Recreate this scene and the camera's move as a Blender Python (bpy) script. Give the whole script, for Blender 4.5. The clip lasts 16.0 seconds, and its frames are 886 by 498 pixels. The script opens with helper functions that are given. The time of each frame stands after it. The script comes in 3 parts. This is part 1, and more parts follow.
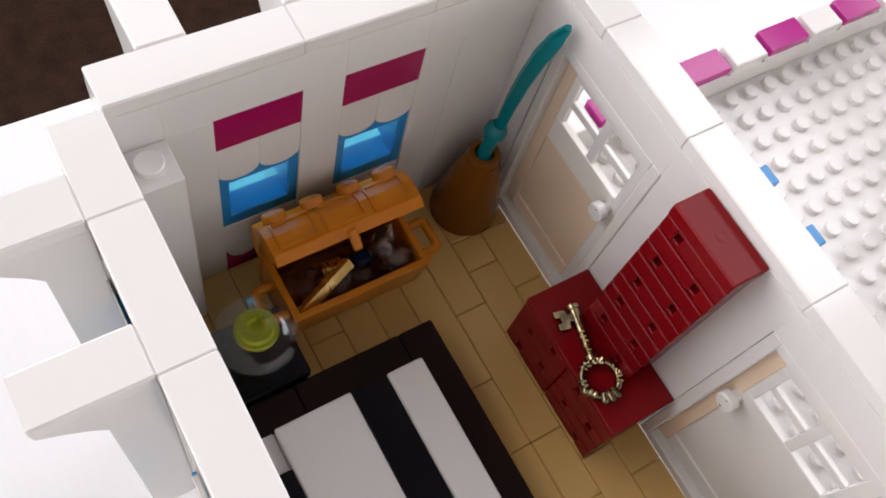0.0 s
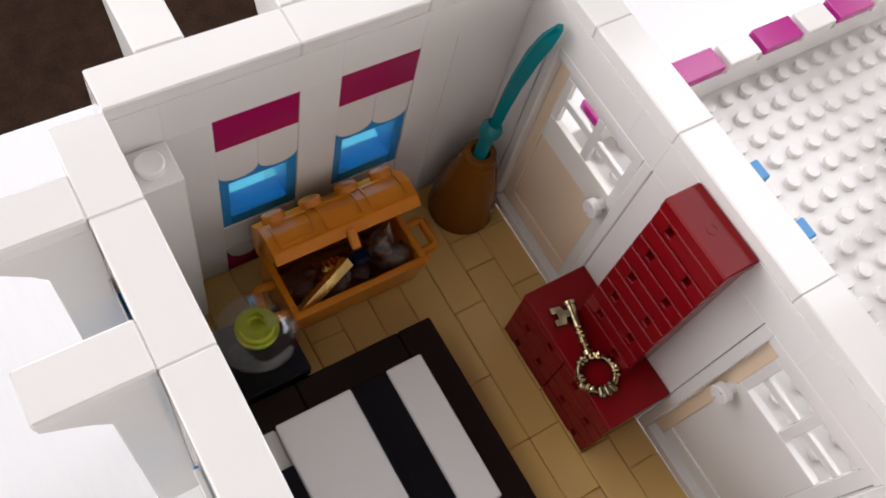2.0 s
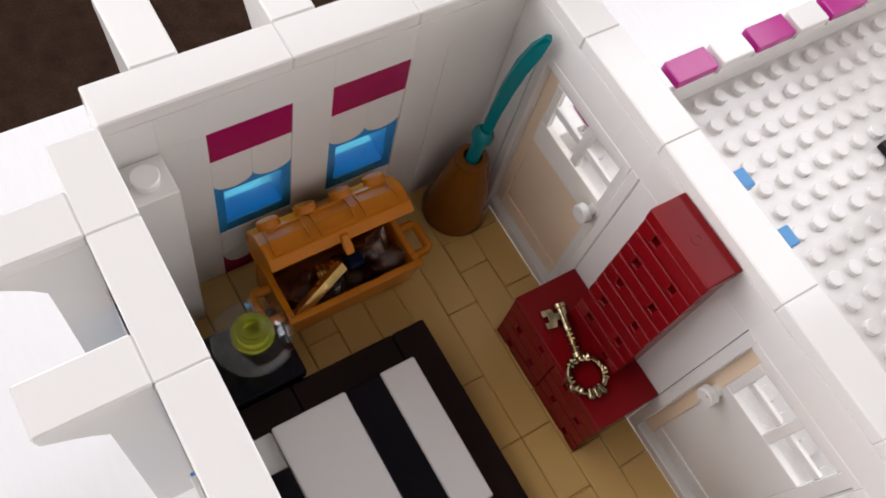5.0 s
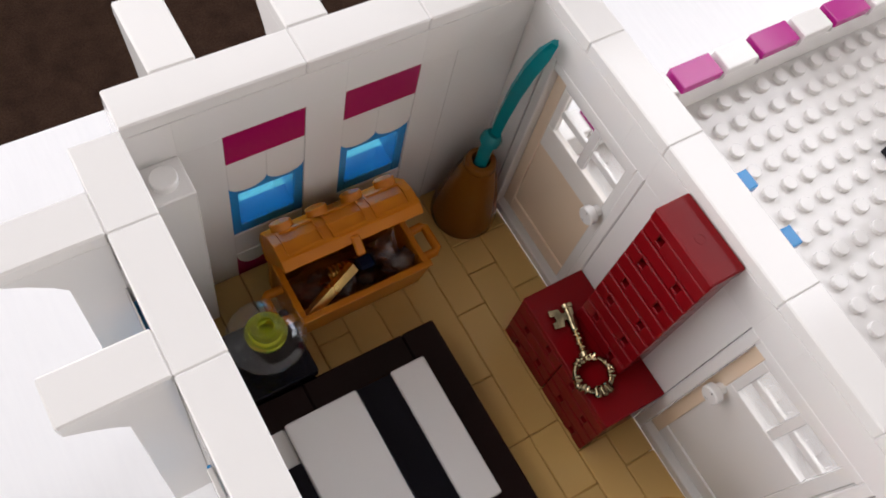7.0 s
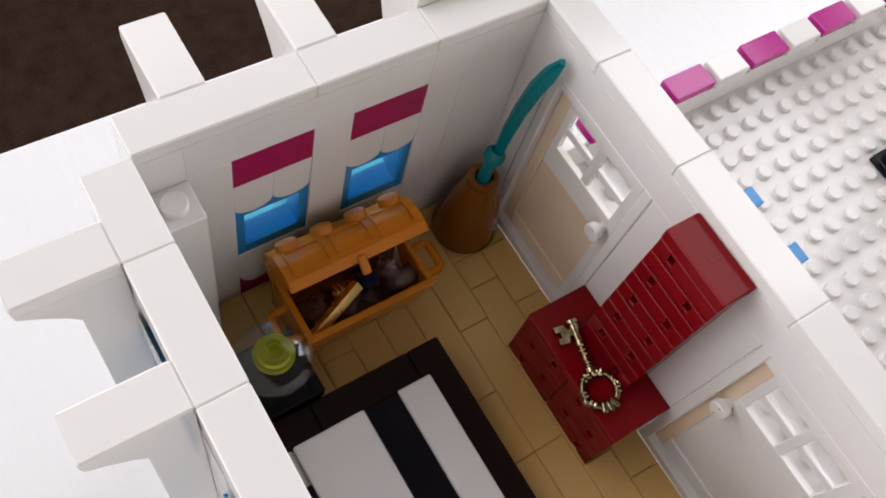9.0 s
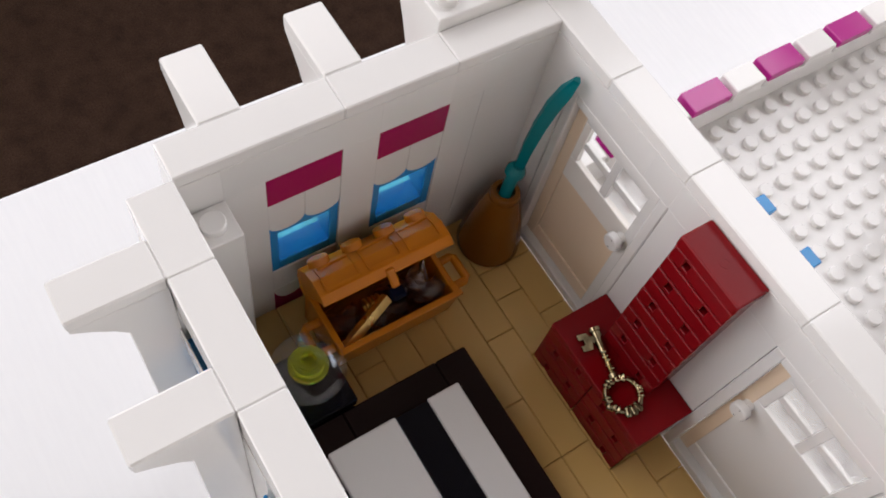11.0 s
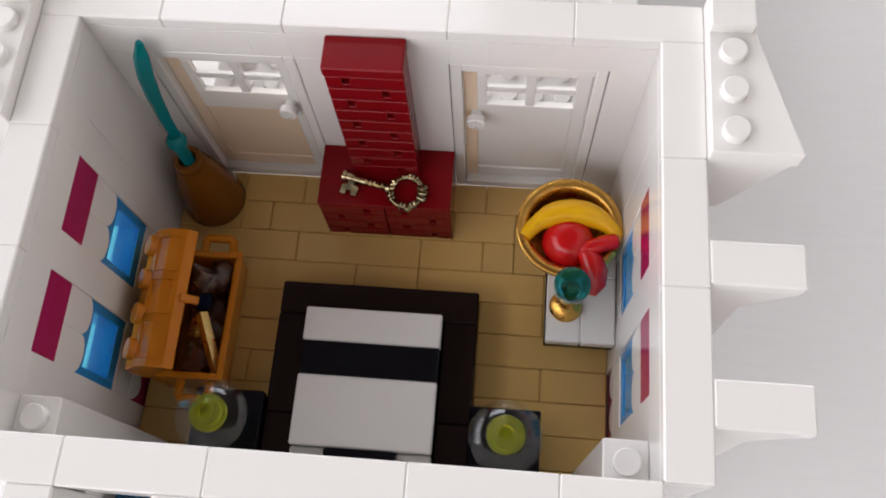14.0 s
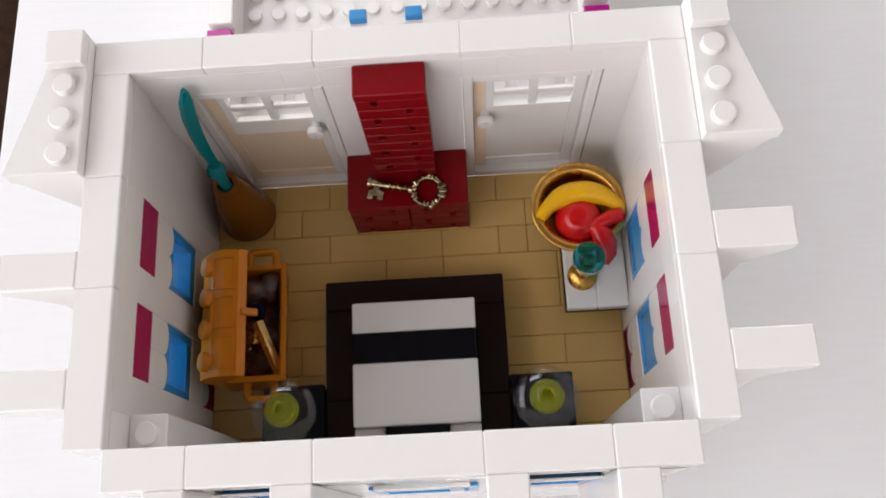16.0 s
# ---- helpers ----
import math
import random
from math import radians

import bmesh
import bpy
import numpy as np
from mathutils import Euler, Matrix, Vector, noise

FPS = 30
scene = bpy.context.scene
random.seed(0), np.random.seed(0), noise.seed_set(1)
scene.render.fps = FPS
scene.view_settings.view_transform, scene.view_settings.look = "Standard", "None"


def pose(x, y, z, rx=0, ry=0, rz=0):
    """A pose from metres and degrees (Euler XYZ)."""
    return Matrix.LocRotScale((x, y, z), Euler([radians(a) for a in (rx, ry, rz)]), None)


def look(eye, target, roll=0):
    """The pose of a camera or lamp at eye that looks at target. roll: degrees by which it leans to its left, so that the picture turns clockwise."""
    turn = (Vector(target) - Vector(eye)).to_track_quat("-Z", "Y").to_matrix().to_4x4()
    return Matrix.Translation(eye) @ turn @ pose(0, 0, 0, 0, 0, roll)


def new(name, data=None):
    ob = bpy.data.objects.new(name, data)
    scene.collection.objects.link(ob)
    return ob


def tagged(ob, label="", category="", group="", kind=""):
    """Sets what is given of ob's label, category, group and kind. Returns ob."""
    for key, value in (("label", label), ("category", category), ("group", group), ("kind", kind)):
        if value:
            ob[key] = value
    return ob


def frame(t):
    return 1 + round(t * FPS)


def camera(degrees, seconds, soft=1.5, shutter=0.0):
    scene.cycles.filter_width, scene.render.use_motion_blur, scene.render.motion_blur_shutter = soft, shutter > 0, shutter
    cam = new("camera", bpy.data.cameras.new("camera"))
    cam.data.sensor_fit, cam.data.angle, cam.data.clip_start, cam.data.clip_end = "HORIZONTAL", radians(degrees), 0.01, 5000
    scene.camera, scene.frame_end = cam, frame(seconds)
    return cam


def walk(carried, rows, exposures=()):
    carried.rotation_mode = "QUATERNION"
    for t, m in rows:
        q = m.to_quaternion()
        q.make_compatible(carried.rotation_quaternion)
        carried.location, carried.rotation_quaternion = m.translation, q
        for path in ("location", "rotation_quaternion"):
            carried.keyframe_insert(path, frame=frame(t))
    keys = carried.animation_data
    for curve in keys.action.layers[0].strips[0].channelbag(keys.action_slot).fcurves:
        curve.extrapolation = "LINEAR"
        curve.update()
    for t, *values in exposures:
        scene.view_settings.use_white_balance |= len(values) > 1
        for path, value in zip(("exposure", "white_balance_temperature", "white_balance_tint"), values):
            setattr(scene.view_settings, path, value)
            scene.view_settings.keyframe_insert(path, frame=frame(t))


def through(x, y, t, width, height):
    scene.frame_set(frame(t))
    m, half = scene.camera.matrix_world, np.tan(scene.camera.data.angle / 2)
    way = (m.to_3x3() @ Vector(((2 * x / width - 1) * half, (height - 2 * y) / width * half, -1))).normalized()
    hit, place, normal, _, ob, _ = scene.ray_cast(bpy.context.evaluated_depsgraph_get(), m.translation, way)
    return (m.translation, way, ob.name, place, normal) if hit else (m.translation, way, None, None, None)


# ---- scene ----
# The place is a toy bedroom of plastic bricks, open at the top, on a white table.
# Lengths are given in studs: one stud is 8 mm.
U = 0.008
cam = camera(54.0, 16.0, 1.8, 0.15)
# seconds, millimetres, degrees
ROWS = [
    (0, 85.64, -2.42, 177.36, 26.365, -10.126, 59.970),
    (0.5, 86.51, -1.49, 177.99, 26.138, -9.524, 59.858),
    (1, 86.78, -2.29, 177.58, 26.278, -9.894, 59.775),
    (1.5, 87.21, -2.05, 177.24, 26.673, -9.679, 59.458),
    (2, 88.22, -2.68, 179.15, 26.765, -9.612, 59.524),
    (2.5, 87.17, -4.15, 181.00, 26.563, -9.649, 59.474),
    (3, 86.49, -1.98, 183.57, 26.206, -9.448, 59.468),
    (3.5, 89.77, -0.31, 183.58, 26.656, -8.798, 59.837),
    (4, 86.64, 0.27, 182.54, 25.816, -9.123, 59.485),
    (6.5, 86.91, -2.34, 186.75, 25.851, -9.615, 59.443),
    (7, 88.95, -2.65, 186.47, 26.295, -8.968, 59.609),
    (7.5, 86.73, -1.91, 185.78, 26.147, -9.104, 59.126),
    (8, 84.40, -1.90, 186.76, 26.268, -9.300, 58.774),
    (8.5, 82.09, -4.16, 186.32, 26.373, -10.176, 58.449),
    (11, 86.52, -8.92, 193.17, 27.793, -7.842, 58.068),
    (11.5, 86.26, -5.93, 192.25, 28.613, -6.465, 58.000),
    (12, 87.14, -8.05, 191.39, 28.754, -7.468, 54.575),
    (12.5, 82.31, -7.43, 193.53, 27.467, -5.355, 48.219),
    (13, 77.08, 0.34, 199.94, 29.442, -4.415, 31.405),
    (13.5, 86.34, -1.29, 203.14, 23.549, 0.349, 12.639),
    (14, 92.83, -7.46, 208.96, 20.433, 2.422, 4.606),
    (14.5, 91.72, -3.74, 221.89, 18.698, 1.994, -1.604),
    (15, 82.81, -10.13, 228.72, 18.882, 1.366, -4.100),
    (15.5, 79.75, -9.44, 232.21, 17.888, 2.001, -3.106),
    (16, 79.13, -9.41, 233.55, 17.824, 2.579, -2.634),
]
walk(cam, [(t, pose(x / 1000, y / 1000, z / 1000, rx, ry, rz)) for t, x, y, z, rx, ry, rz in ROWS],
     [(0, -0.16), (4, -0.2), (6.5, -0.22), (8.5, -0.29), (11, -0.33), (11.5, -0.47), (12, -0.42), (13, -0.34), (13.5, -0.47), (14.2, -0.22), (16, -0.25)])

# ---- light: pale daylight; unseen west and south windows, added north and roof fill lamps ----
world = bpy.data.worlds.new("sky")
scene.world = world
world.use_nodes = True
wn = world.node_tree
sky = wn.nodes.new("ShaderNodeTexSky")
sky.sky_type, sky.sun_disc = "NISHITA", False
sky.sun_elevation, sky.sun_rotation = radians(38), radians(250)
wn.links.new(sky.outputs[0], wn.nodes["Background"].inputs[0])
wn.nodes["Background"].inputs[1].default_value = 0.1


def area_lamp(name, at, target, sx, sy, watts, colour):
    data = bpy.data.lights.new(name, "AREA")
    data.shape, data.size, data.size_y, data.energy, data.color = "RECTANGLE", sx, sy, watts, colour
    ob = new(name, data)
    ob.matrix_world = look(at, target)
    return ob


area_lamp("south_window_light", (-0.55, -0.98, 0.70), (0.0, 0.1, 0.2), 1.1, 1.45, 16, (1.0, 0.955, 0.965))
area_lamp("west_window_light", (-1.17, 0.05, 0.72), (0.2, 0.05, 0.3), 2.0, 1.45, 23, (0.975, 0.955, 0.99))
# no source is known here: these two are added to lift the deck and gloss
area_lamp("roof_fill_light", (-0.36, 1.46, 1.53), (-0.36, 1.46, 0.0), 0.78, 0.74, 9, (0.975, 0.96, 0.99))
area_lamp("north_fill_light", (0.20, 2.03, 0.66), (0.15, 0.2, 0.1), 2.2, 1.2, 36, (1.0, 0.955, 0.97))


# ---- materials ----
def nodes_of(name):
    m = bpy.data.materials.new(name)
    m.use_nodes = True
    nt = m.node_tree
    return m, nt, nt.nodes["Principled BSDF"]


def texture(nt, scale, detail=3.0, kind="ShaderNodeTexNoise"):
    co = nt.nodes.new("ShaderNodeTexCoord")
    n = nt.nodes.new(kind)
    n.inputs["Scale"].default_value = scale
    if kind == "ShaderNodeTexNoise":
        n.inputs["Detail"].default_value = detail
    nt.links.new(co.outputs["Object"], n.inputs["Vector"])
    return n


def ramp(nt, source, a, b, lo=0.35, hi=0.65):
    r = nt.nodes.new("ShaderNodeMapRange")
    r.inputs["From Min"].default_value, r.inputs["From Max"].default_value = lo, hi
    r.inputs["To Min"].default_value, r.inputs["To Max"].default_value = a, b
    nt.links.new(source, r.inputs["Value"])
    return r.outputs["Result"]


def blend(nt, factor, c1, c2):
    m = nt.nodes.new("ShaderNodeMix")
    m.data_type = "RGBA"
    nt.links.new(factor, m.inputs["Factor"])
    m.inputs["A"].default_value, m.inputs["B"].default_value = (*c1, 1), (*c2, 1)
    return m.outputs["Result"]


def bump(nt, bsdf, source, strength, distance):
    b = nt.nodes.new("ShaderNodeBump")
    b.inputs["Strength"].default_value, b.inputs["Distance"].default_value = strength, distance
    nt.links.new(source, b.inputs["Height"])
    nt.links.new(b.outputs["Normal"], bsdf.inputs["Normal"])


def plastic(name, colour, rough=0.28, vary=0.05, scatter=0.0, wear=0.0, gloss=0.36):
    """Moulded plastic: slight tone changes from piece to piece, smudges in the gloss, faint ripple."""
    m, nt, p = nodes_of(name)
    info = nt.nodes.new("ShaderNodeObjectInfo")
    big = texture(nt, 22, 2)
    dark = tuple(c * (1 - vary) for c in colour)
    mix = nt.nodes.new("ShaderNodeMath")
    mix.operation = "MULTIPLY_ADD"
    mix.inputs[1].default_value, mix.inputs[2].default_value = 0.5, 0.1
    nt.links.new(info.outputs["Random"], mix.inputs[0])
    add = nt.nodes.new("ShaderNodeMath")
    add.operation = "ADD"
    nt.links.new(mix.outputs[0], add.inputs[0])
    nt.links.new(ramp(nt, big.outputs["Fac"], 0.0, 0.4, 0.15, 0.85), add.inputs[1])
    nt.links.new(blend(nt, add.outputs[0], colour, dark), p.inputs["Base Color"])
    fine = texture(nt, 90, 3)
    nt.links.new(ramp(nt, fine.outputs["Fac"], rough - 0.03, rough + 0.05, 0.1, 0.9), p.inputs["Roughness"])
    if wear:
        ripple = texture(nt, 160, 2)
        bump(nt, p, ripple.outputs["Fac"], 0.1, wear)
    p.inputs["Specular IOR Level"].default_value = gloss
    if scatter:
        p.inputs["Subsurface Weight"].default_value = scatter
        p.inputs["Subsurface Radius"].default_value = (0.002, 0.0017, 0.0014)
    return m


def clear(name, colour, rough=0.03, ior=1.45, through=1.0):
    m, nt, p = nodes_of(name)
    p.inputs["Base Color"].default_value = (*colour, 1)
    p.inputs["Transmission Weight"].default_value = through
    p.inputs["IOR"].default_value = ior
    n = texture(nt, 180, 2)
    nt.links.new(ramp(nt, n.outputs["Fac"], rough, rough + 0.05), p.inputs["Roughness"])
    return m


def thin_clear(name, tint, rough=0.03):
    """A thin clear wall: light passes straight through, with a gloss that grows towards the rim."""
    m, nt, p = nodes_of(name)
    nt.nodes.remove(p)
    out = nt.nodes["Material Output"]
    passed, shine, mix, edge = (nt.nodes.new(k) for k in ("ShaderNodeBsdfTransparent", "ShaderNodeBsdfGlossy", "ShaderNodeMixShader", "ShaderNodeLayerWeight"))
    passed.inputs["Color"].default_value = (*tint, 1)
    edge.inputs["Blend"].default_value = 0.5
    rise = nt.nodes.new("ShaderNodeMath")
    rise.operation = "POWER"
    rise.inputs[1].default_value = 3.0
    nt.links.new(edge.outputs["Facing"], rise.inputs[0])
    gloss = ramp(nt, rise.outputs[0], 0.05, 0.55, 0.0, 1.0)
    nt.links.new(ramp(nt, texture(nt, 180, 2).outputs["Fac"], rough, rough + 0.05), shine.inputs["Roughness"])
    nt.links.new(gloss, mix.inputs[0])
    nt.links.new(passed.outputs[0], mix.inputs[1])
    nt.links.new(shine.outputs[0], mix.inputs[2])
    nt.links.new(mix.outputs[0], out.inputs["Surface"])
    return m


def metal(name, colour, rough, dark=0.75):
    m, nt, p = nodes_of(name)
    p.inputs["Metallic"].default_value = 1.0
    n = texture(nt, 300, 4)
    nt.links.new(blend(nt, ramp(nt, n.outputs["Fac"], 0, 1), colour, tuple(c * dark for c in colour)), p.inputs["Base Color"])
    nt.links.new(ramp(nt, n.outputs["Fac"], rough, rough + 0.12), p.inputs["Roughness"])
    bump(nt, p, texture(nt, 150, 2).outputs["Fac"], 0.2, 0.00005)
    return m


def carpet_material():
    m, nt, p = nodes_of("carpet")
    a, b = texture(nt, 38, 6), texture(nt, 420, 3)
    mix = nt.nodes.new("ShaderNodeMath")
    mix.operation = "MULTIPLY"
    nt.links.new(ramp(nt, a.outputs["Fac"], 0.35, 1.0, 0.3, 0.7), mix.inputs[0])
    nt.links.new(ramp(nt, b.outputs["Fac"], 0.3, 1.0, 0.3, 0.7), mix.inputs[1])
    nt.links.new(blend(nt, mix.outputs[0], (0.018, 0.009, 0.0055), (0.066, 0.036, 0.023)), p.inputs["Base Color"])
    p.inputs["Roughness"].default_value = 0.95
    p.inputs["Specular IOR Level"].default_value = 0.1
    bump(nt, p, b.outputs["Fac"], 1.0, 0.004)
    return m


def table_material():
    m, nt, p = nodes_of("table_laminate")
    co = nt.nodes.new("ShaderNodeTexCoord")
    mp = nt.nodes.new("ShaderNodeMapping")
    mp.inputs["Scale"].default_value = (1.0, 9.0, 1.0)
    nt.links.new(co.outputs["Object"], mp.inputs["Vector"])
    n = nt.nodes.new("ShaderNodeTexNoise")
    n.inputs["Scale"].default_value, n.inputs["Detail"].default_value = 70, 5
    nt.links.new(mp.outputs["Vector"], n.inputs["Vector"])
    cloud = texture(nt, 6, 3)
    mix = nt.nodes.new("ShaderNodeMath")
    mix.operation = "MULTIPLY"
    nt.links.new(ramp(nt, n.outputs["Fac"], 0.2, 1.0), mix.inputs[0])
    nt.links.new(ramp(nt, cloud.outputs["Fac"], 0.5, 1.0), mix.inputs[1])
    nt.links.new(blend(nt, mix.outputs[0], (0.73, 0.73, 0.735), (0.70, 0.70, 0.71)), p.inputs["Base Color"])
    p.inputs["Roughness"].default_value = 0.42
    bump(nt, p, n.outputs["Fac"], 0.1, 0.00008)
    return m


def wall_paint(name, colour):
    m, nt, p = nodes_of(name)
    n = texture(nt, 3, 4)
    nt.links.new(blend(nt, ramp(nt, n.outputs["Fac"], 0, 1), colour, tuple(c * 0.93 for c in colour)), p.inputs["Base Color"])
    p.inputs["Roughness"].default_value = 0.8
    bump(nt, p, texture(nt, 140, 3).outputs["Fac"], 0.2, 0.0006)
    return m


WHITE = plastic("white_plastic", (0.77, 0.755, 0.735), 0.11, 0.03, gloss=0.5)
TAN = plastic("tan_plastic", (0.68, 0.445, 0.155), 0.12, 0.14)
BROWN = plastic("dark_brown_plastic", (0.016, 0.0075, 0.0075), 0.14, 0.25, gloss=0.25)
BLACK = plastic("black_plastic", (0.0045, 0.005, 0.009), 0.13, 0.2, gloss=0.25)
RED = plastic("dark_red_plastic", (0.195, 0.0028, 0.006), 0.2, 0.14, wear=0.00002, gloss=0.16)
ORANGE = plastic("pearl_orange_plastic", (0.56, 0.18, 0.009), 0.2, 0.15, gloss=0.28)
STRAW = plastic("reddish_brown_plastic", (0.20, 0.068, 0.007), 0.17, 0.25)
TEAL = plastic("teal_plastic", (0.0, 0.165, 0.185), 0.14, 0.1)
MAGENTA = plastic("magenta_plastic", (0.36, 0.006, 0.095), 0.11, 0.08, gloss=0.5)
PURPLE = plastic("bright_magenta_plastic", (0.42, 0.008, 0.22), 0.11, 0.08, gloss=0.5)
BLUE = plastic("azure_plastic", (0.03, 0.265, 0.62), 0.13, 0.08)
YELLOW = plastic("yellow_plastic", (0.78, 0.42, 0.006), 0.14, 0.06)
BRIGHT_RED = plastic("bright_red_plastic", (0.55, 0.006, 0.008), 0.13, 0.05, gloss=0.45)
NAVY = plastic("navy_plastic", (0.008, 0.016, 0.045), 0.14, 0.2)
GOLD = metal("pearl_gold", (0.66, 0.37, 0.085), 0.24)
PALE_GOLD = metal("pale_pearl_gold", (0.95, 0.71, 0.27), 0.24)
BRASS = metal("antique_gold_chrome", (0.68, 0.56, 0.34), 0.06, 0.3)
GLASS = clear("clear_plastic", (0.985, 0.99, 0.985), 0.01, 1.15)
BLUE_GLASS = clear("blue_clear_plastic", (0.14, 0.70, 0.97), 0.03, 1.35, 0.85)
# white door plastic with the tan floor's reflection put into its colour, strong and faint
FLOOR_REFLECTION = plastic("floor_reflection_plastic", (0.81, 0.645, 0.48), 0.13, 0.04, gloss=0.6)
FAINT_REFLECTION = plastic("faint_reflection_plastic", (0.85, 0.81, 0.76), 0.13, 0.04, gloss=0.6)
TEAL_GLASS = clear("teal_clear_plastic", (0.06, 0.50, 0.52), 0.03, 1.42, 0.9)
GREEN_GLASS = clear("neon_green_clear_plastic", (0.88, 0.94, 0.08), 0.01, 1.45, 0.86)
DISH = thin_clear("clear_dish_plastic", (0.95, 0.965, 0.965))
ICE = clear("clear_gem_plastic", (0.82, 0.66, 0.60), 0.02, 1.45, 0.92)
CRYSTAL = clear("smoky_clear_plastic", (0.52, 0.27, 0.19), 0.03, 1.45, 0.92)
CARPET = carpet_material()
TABLE = table_material()
PAINT = wall_paint("room_paint", (0.80, 0.77, 0.73))
# tone of the unseen ceiling, kept dark so glossy black parts mirror little
DARK_CEILING = wall_paint("dark_ceiling", (0.12, 0.09, 0.07))


# ---- making meshes; all numbers in studs ----
def thing(name, at, label="", category="", group="", kind=""):
    """An empty at the base of a thing, for its parts."""
    ob = new(name)
    ob.location = Vector(at) * U
    ob.empty_display_size = 0.005
    return tagged(ob, label, category, group, kind)


def origin(parent):
    o = Vector((0, 0, 0))
    while parent is not None:
        o += parent.location
        parent = parent.parent
    return o / U


def part(name, bm, material, parent=None, label="", smooth=False):
    """Links a bmesh, drawn in studs in the place's own axes, as one mesh under its parent."""
    o = origin(parent)
    for v in bm.verts:
        v.co = (v.co - o) * U
    bmesh.ops.recalc_face_normals(bm, faces=bm.faces)
    me = bpy.data.meshes.new(name)
    bm.to_mesh(me)
    bm.free()
    me.materials.append(material)
    if smooth:
        me.shade_smooth()
        me.set_sharp_from_angle(angle=radians(38))
    ob = new(name, me)
    ob.parent = parent
    return tagged(ob, label)


def box(x0, x1, y0, y1, z0, z1, bevel=0.03, bm=None):
    made = bmesh.new()
    m = Matrix.Translation(((x0 + x1) / 2, (y0 + y1) / 2, (z0 + z1) / 2)) @ Matrix.Diagonal((x1 - x0, y1 - y0, z1 - z0, 1))
    bmesh.ops.create_cube(made, size=1, matrix=m)
    if bevel:
        bmesh.ops.bevel(made, geom=made.edges[:], offset=bevel, segments=1, affect="EDGES", profile=0.5)
    return merge(bm, made)


def merge(bm, made):
    if bm is None:
        return made
    me = bpy.data.meshes.new("joined")
    made.to_mesh(me)
    made.free()
    bm.from_mesh(me)
    bpy.data.meshes.remove(me)
    return bm


def prism(points, a, b, axis="y", bevel=0.0, bm=None):
    """A polygon drawn in the plane across the axis, drawn out from a to b."""
    made = bmesh.new()
    put = {"x": lambda u, v, w: (w, u, v), "y": lambda u, v, w: (u, w, v), "z": lambda u, v, w: (u, v, w)}[axis]
    lo = [made.verts.new(put(u, v, a)) for u, v in points]
    hi = [made.verts.new(put(u, v, b)) for u, v in points]
    n = len(points)
    made.faces.new(lo)
    made.faces.new(hi[::-1])
    for i in range(n):
        made.faces.new((lo[i], lo[(i + 1) % n], hi[(i + 1) % n], hi[i]))
    bmesh.ops.recalc_face_normals(made, faces=made.faces)
    if bevel:
        bmesh.ops.bevel(made, geom=made.edges[:], offset=bevel, segments=1, affect="EDGES", profile=0.5)
    return merge(bm, made)


def lathe(profile, at=(0, 0, 0), n=40, bm=None, closed=False):
    """A profile of (radius, height) turned round the upright through at."""
    made = bmesh.new()
    rings = []
    for r, z in profile:
        if r < 1e-6:
            rings.append([made.verts.new((at[0], at[1], at[2] + z))])
        else:
            rings.append([made.verts.new((at[0] + r * math.cos(k * math.tau / n), at[1] + r * math.sin(k * math.tau / n), at[2] + z)) for k in range(n)])
    pairs = list(zip(rings, rings[1:]))
    if closed:
        pairs.append((rings[-1], rings[0]))
    for a, b in pairs:
        for k in range(n):
            q = [a[k % len(a)], a[(k + 1) % len(a)], b[(k + 1) % len(b)], b[k % len(b)]]
            q = list(dict.fromkeys(q))
            if len(q) > 2:
                made.faces.new(q)
    return merge(bm, made)


def tube(path, radii, n=14, flat=1.0, bm=None):
    """A round bar along a path; flat squeezes it upright."""
    made = bmesh.new()
    rings = []
    for i, c in enumerate(path):
        c = Vector(c)
        d = (Vector(path[min(i + 1, len(path) - 1)]) - Vector(path[max(i - 1, 0)])).normalized()
        side = d.cross(Vector((0, 0, 1)))
        side = side.normalized() if side.length > 1e-4 else Vector((1, 0, 0))
        up = side.cross(d)
        r = radii[i] if isinstance(radii, (list, tuple)) else radii
        rings.append([made.verts.new(c + r * (math.cos(k * math.tau / n) * side + flat * math.sin(k * math.tau / n) * up)) for k in range(n)])
    for a, b in zip(rings, rings[1:]):
        for k in range(n):
            made.faces.new((a[k], a[(k + 1) % n], b[(k + 1) % n], b[k]))
    made.faces.new(rings[0])
    made.faces.new(rings[-1][::-1])
    return merge(bm, made)


def ring(centre, radius, thick, n=40, m=10, turn=None, bm=None):
    made = bmesh.new()
    t = turn or Matrix.Identity(4)
    loops = []
    for i in range(n):
        a = i * math.tau / n
        loops.append([made.verts.new(Vector(centre) + t @ Vector(((radius + thick * math.cos(b)) * math.cos(a), (radius + thick * math.cos(b)) * math.sin(a), thick * math.sin(b)))) for b in (k * math.tau / m for k in range(m))])
    for i in range(n):
        for k in range(m):
            made.faces.new((loops[i][k], loops[(i + 1) % n][k], loops[(i + 1) % n][(k + 1) % m], loops[i][(k + 1) % m]))
    return merge(bm, made)


def ball(centre, rx, ry, rz, bm=None, seg=24, rough=0.0):
    made = bmesh.new()
    bmesh.ops.create_uvsphere(made, u_segments=seg, v_segments=seg // 2, radius=1)
    for v in made.verts:
        k = 1 + rough * noise.noise(v.co * 2.2 + Vector(centre))
        v.co = Vector(centre) + Vector((v.co.x * rx, v.co.y * ry, v.co.z * rz)) * k
    return merge(bm, made)


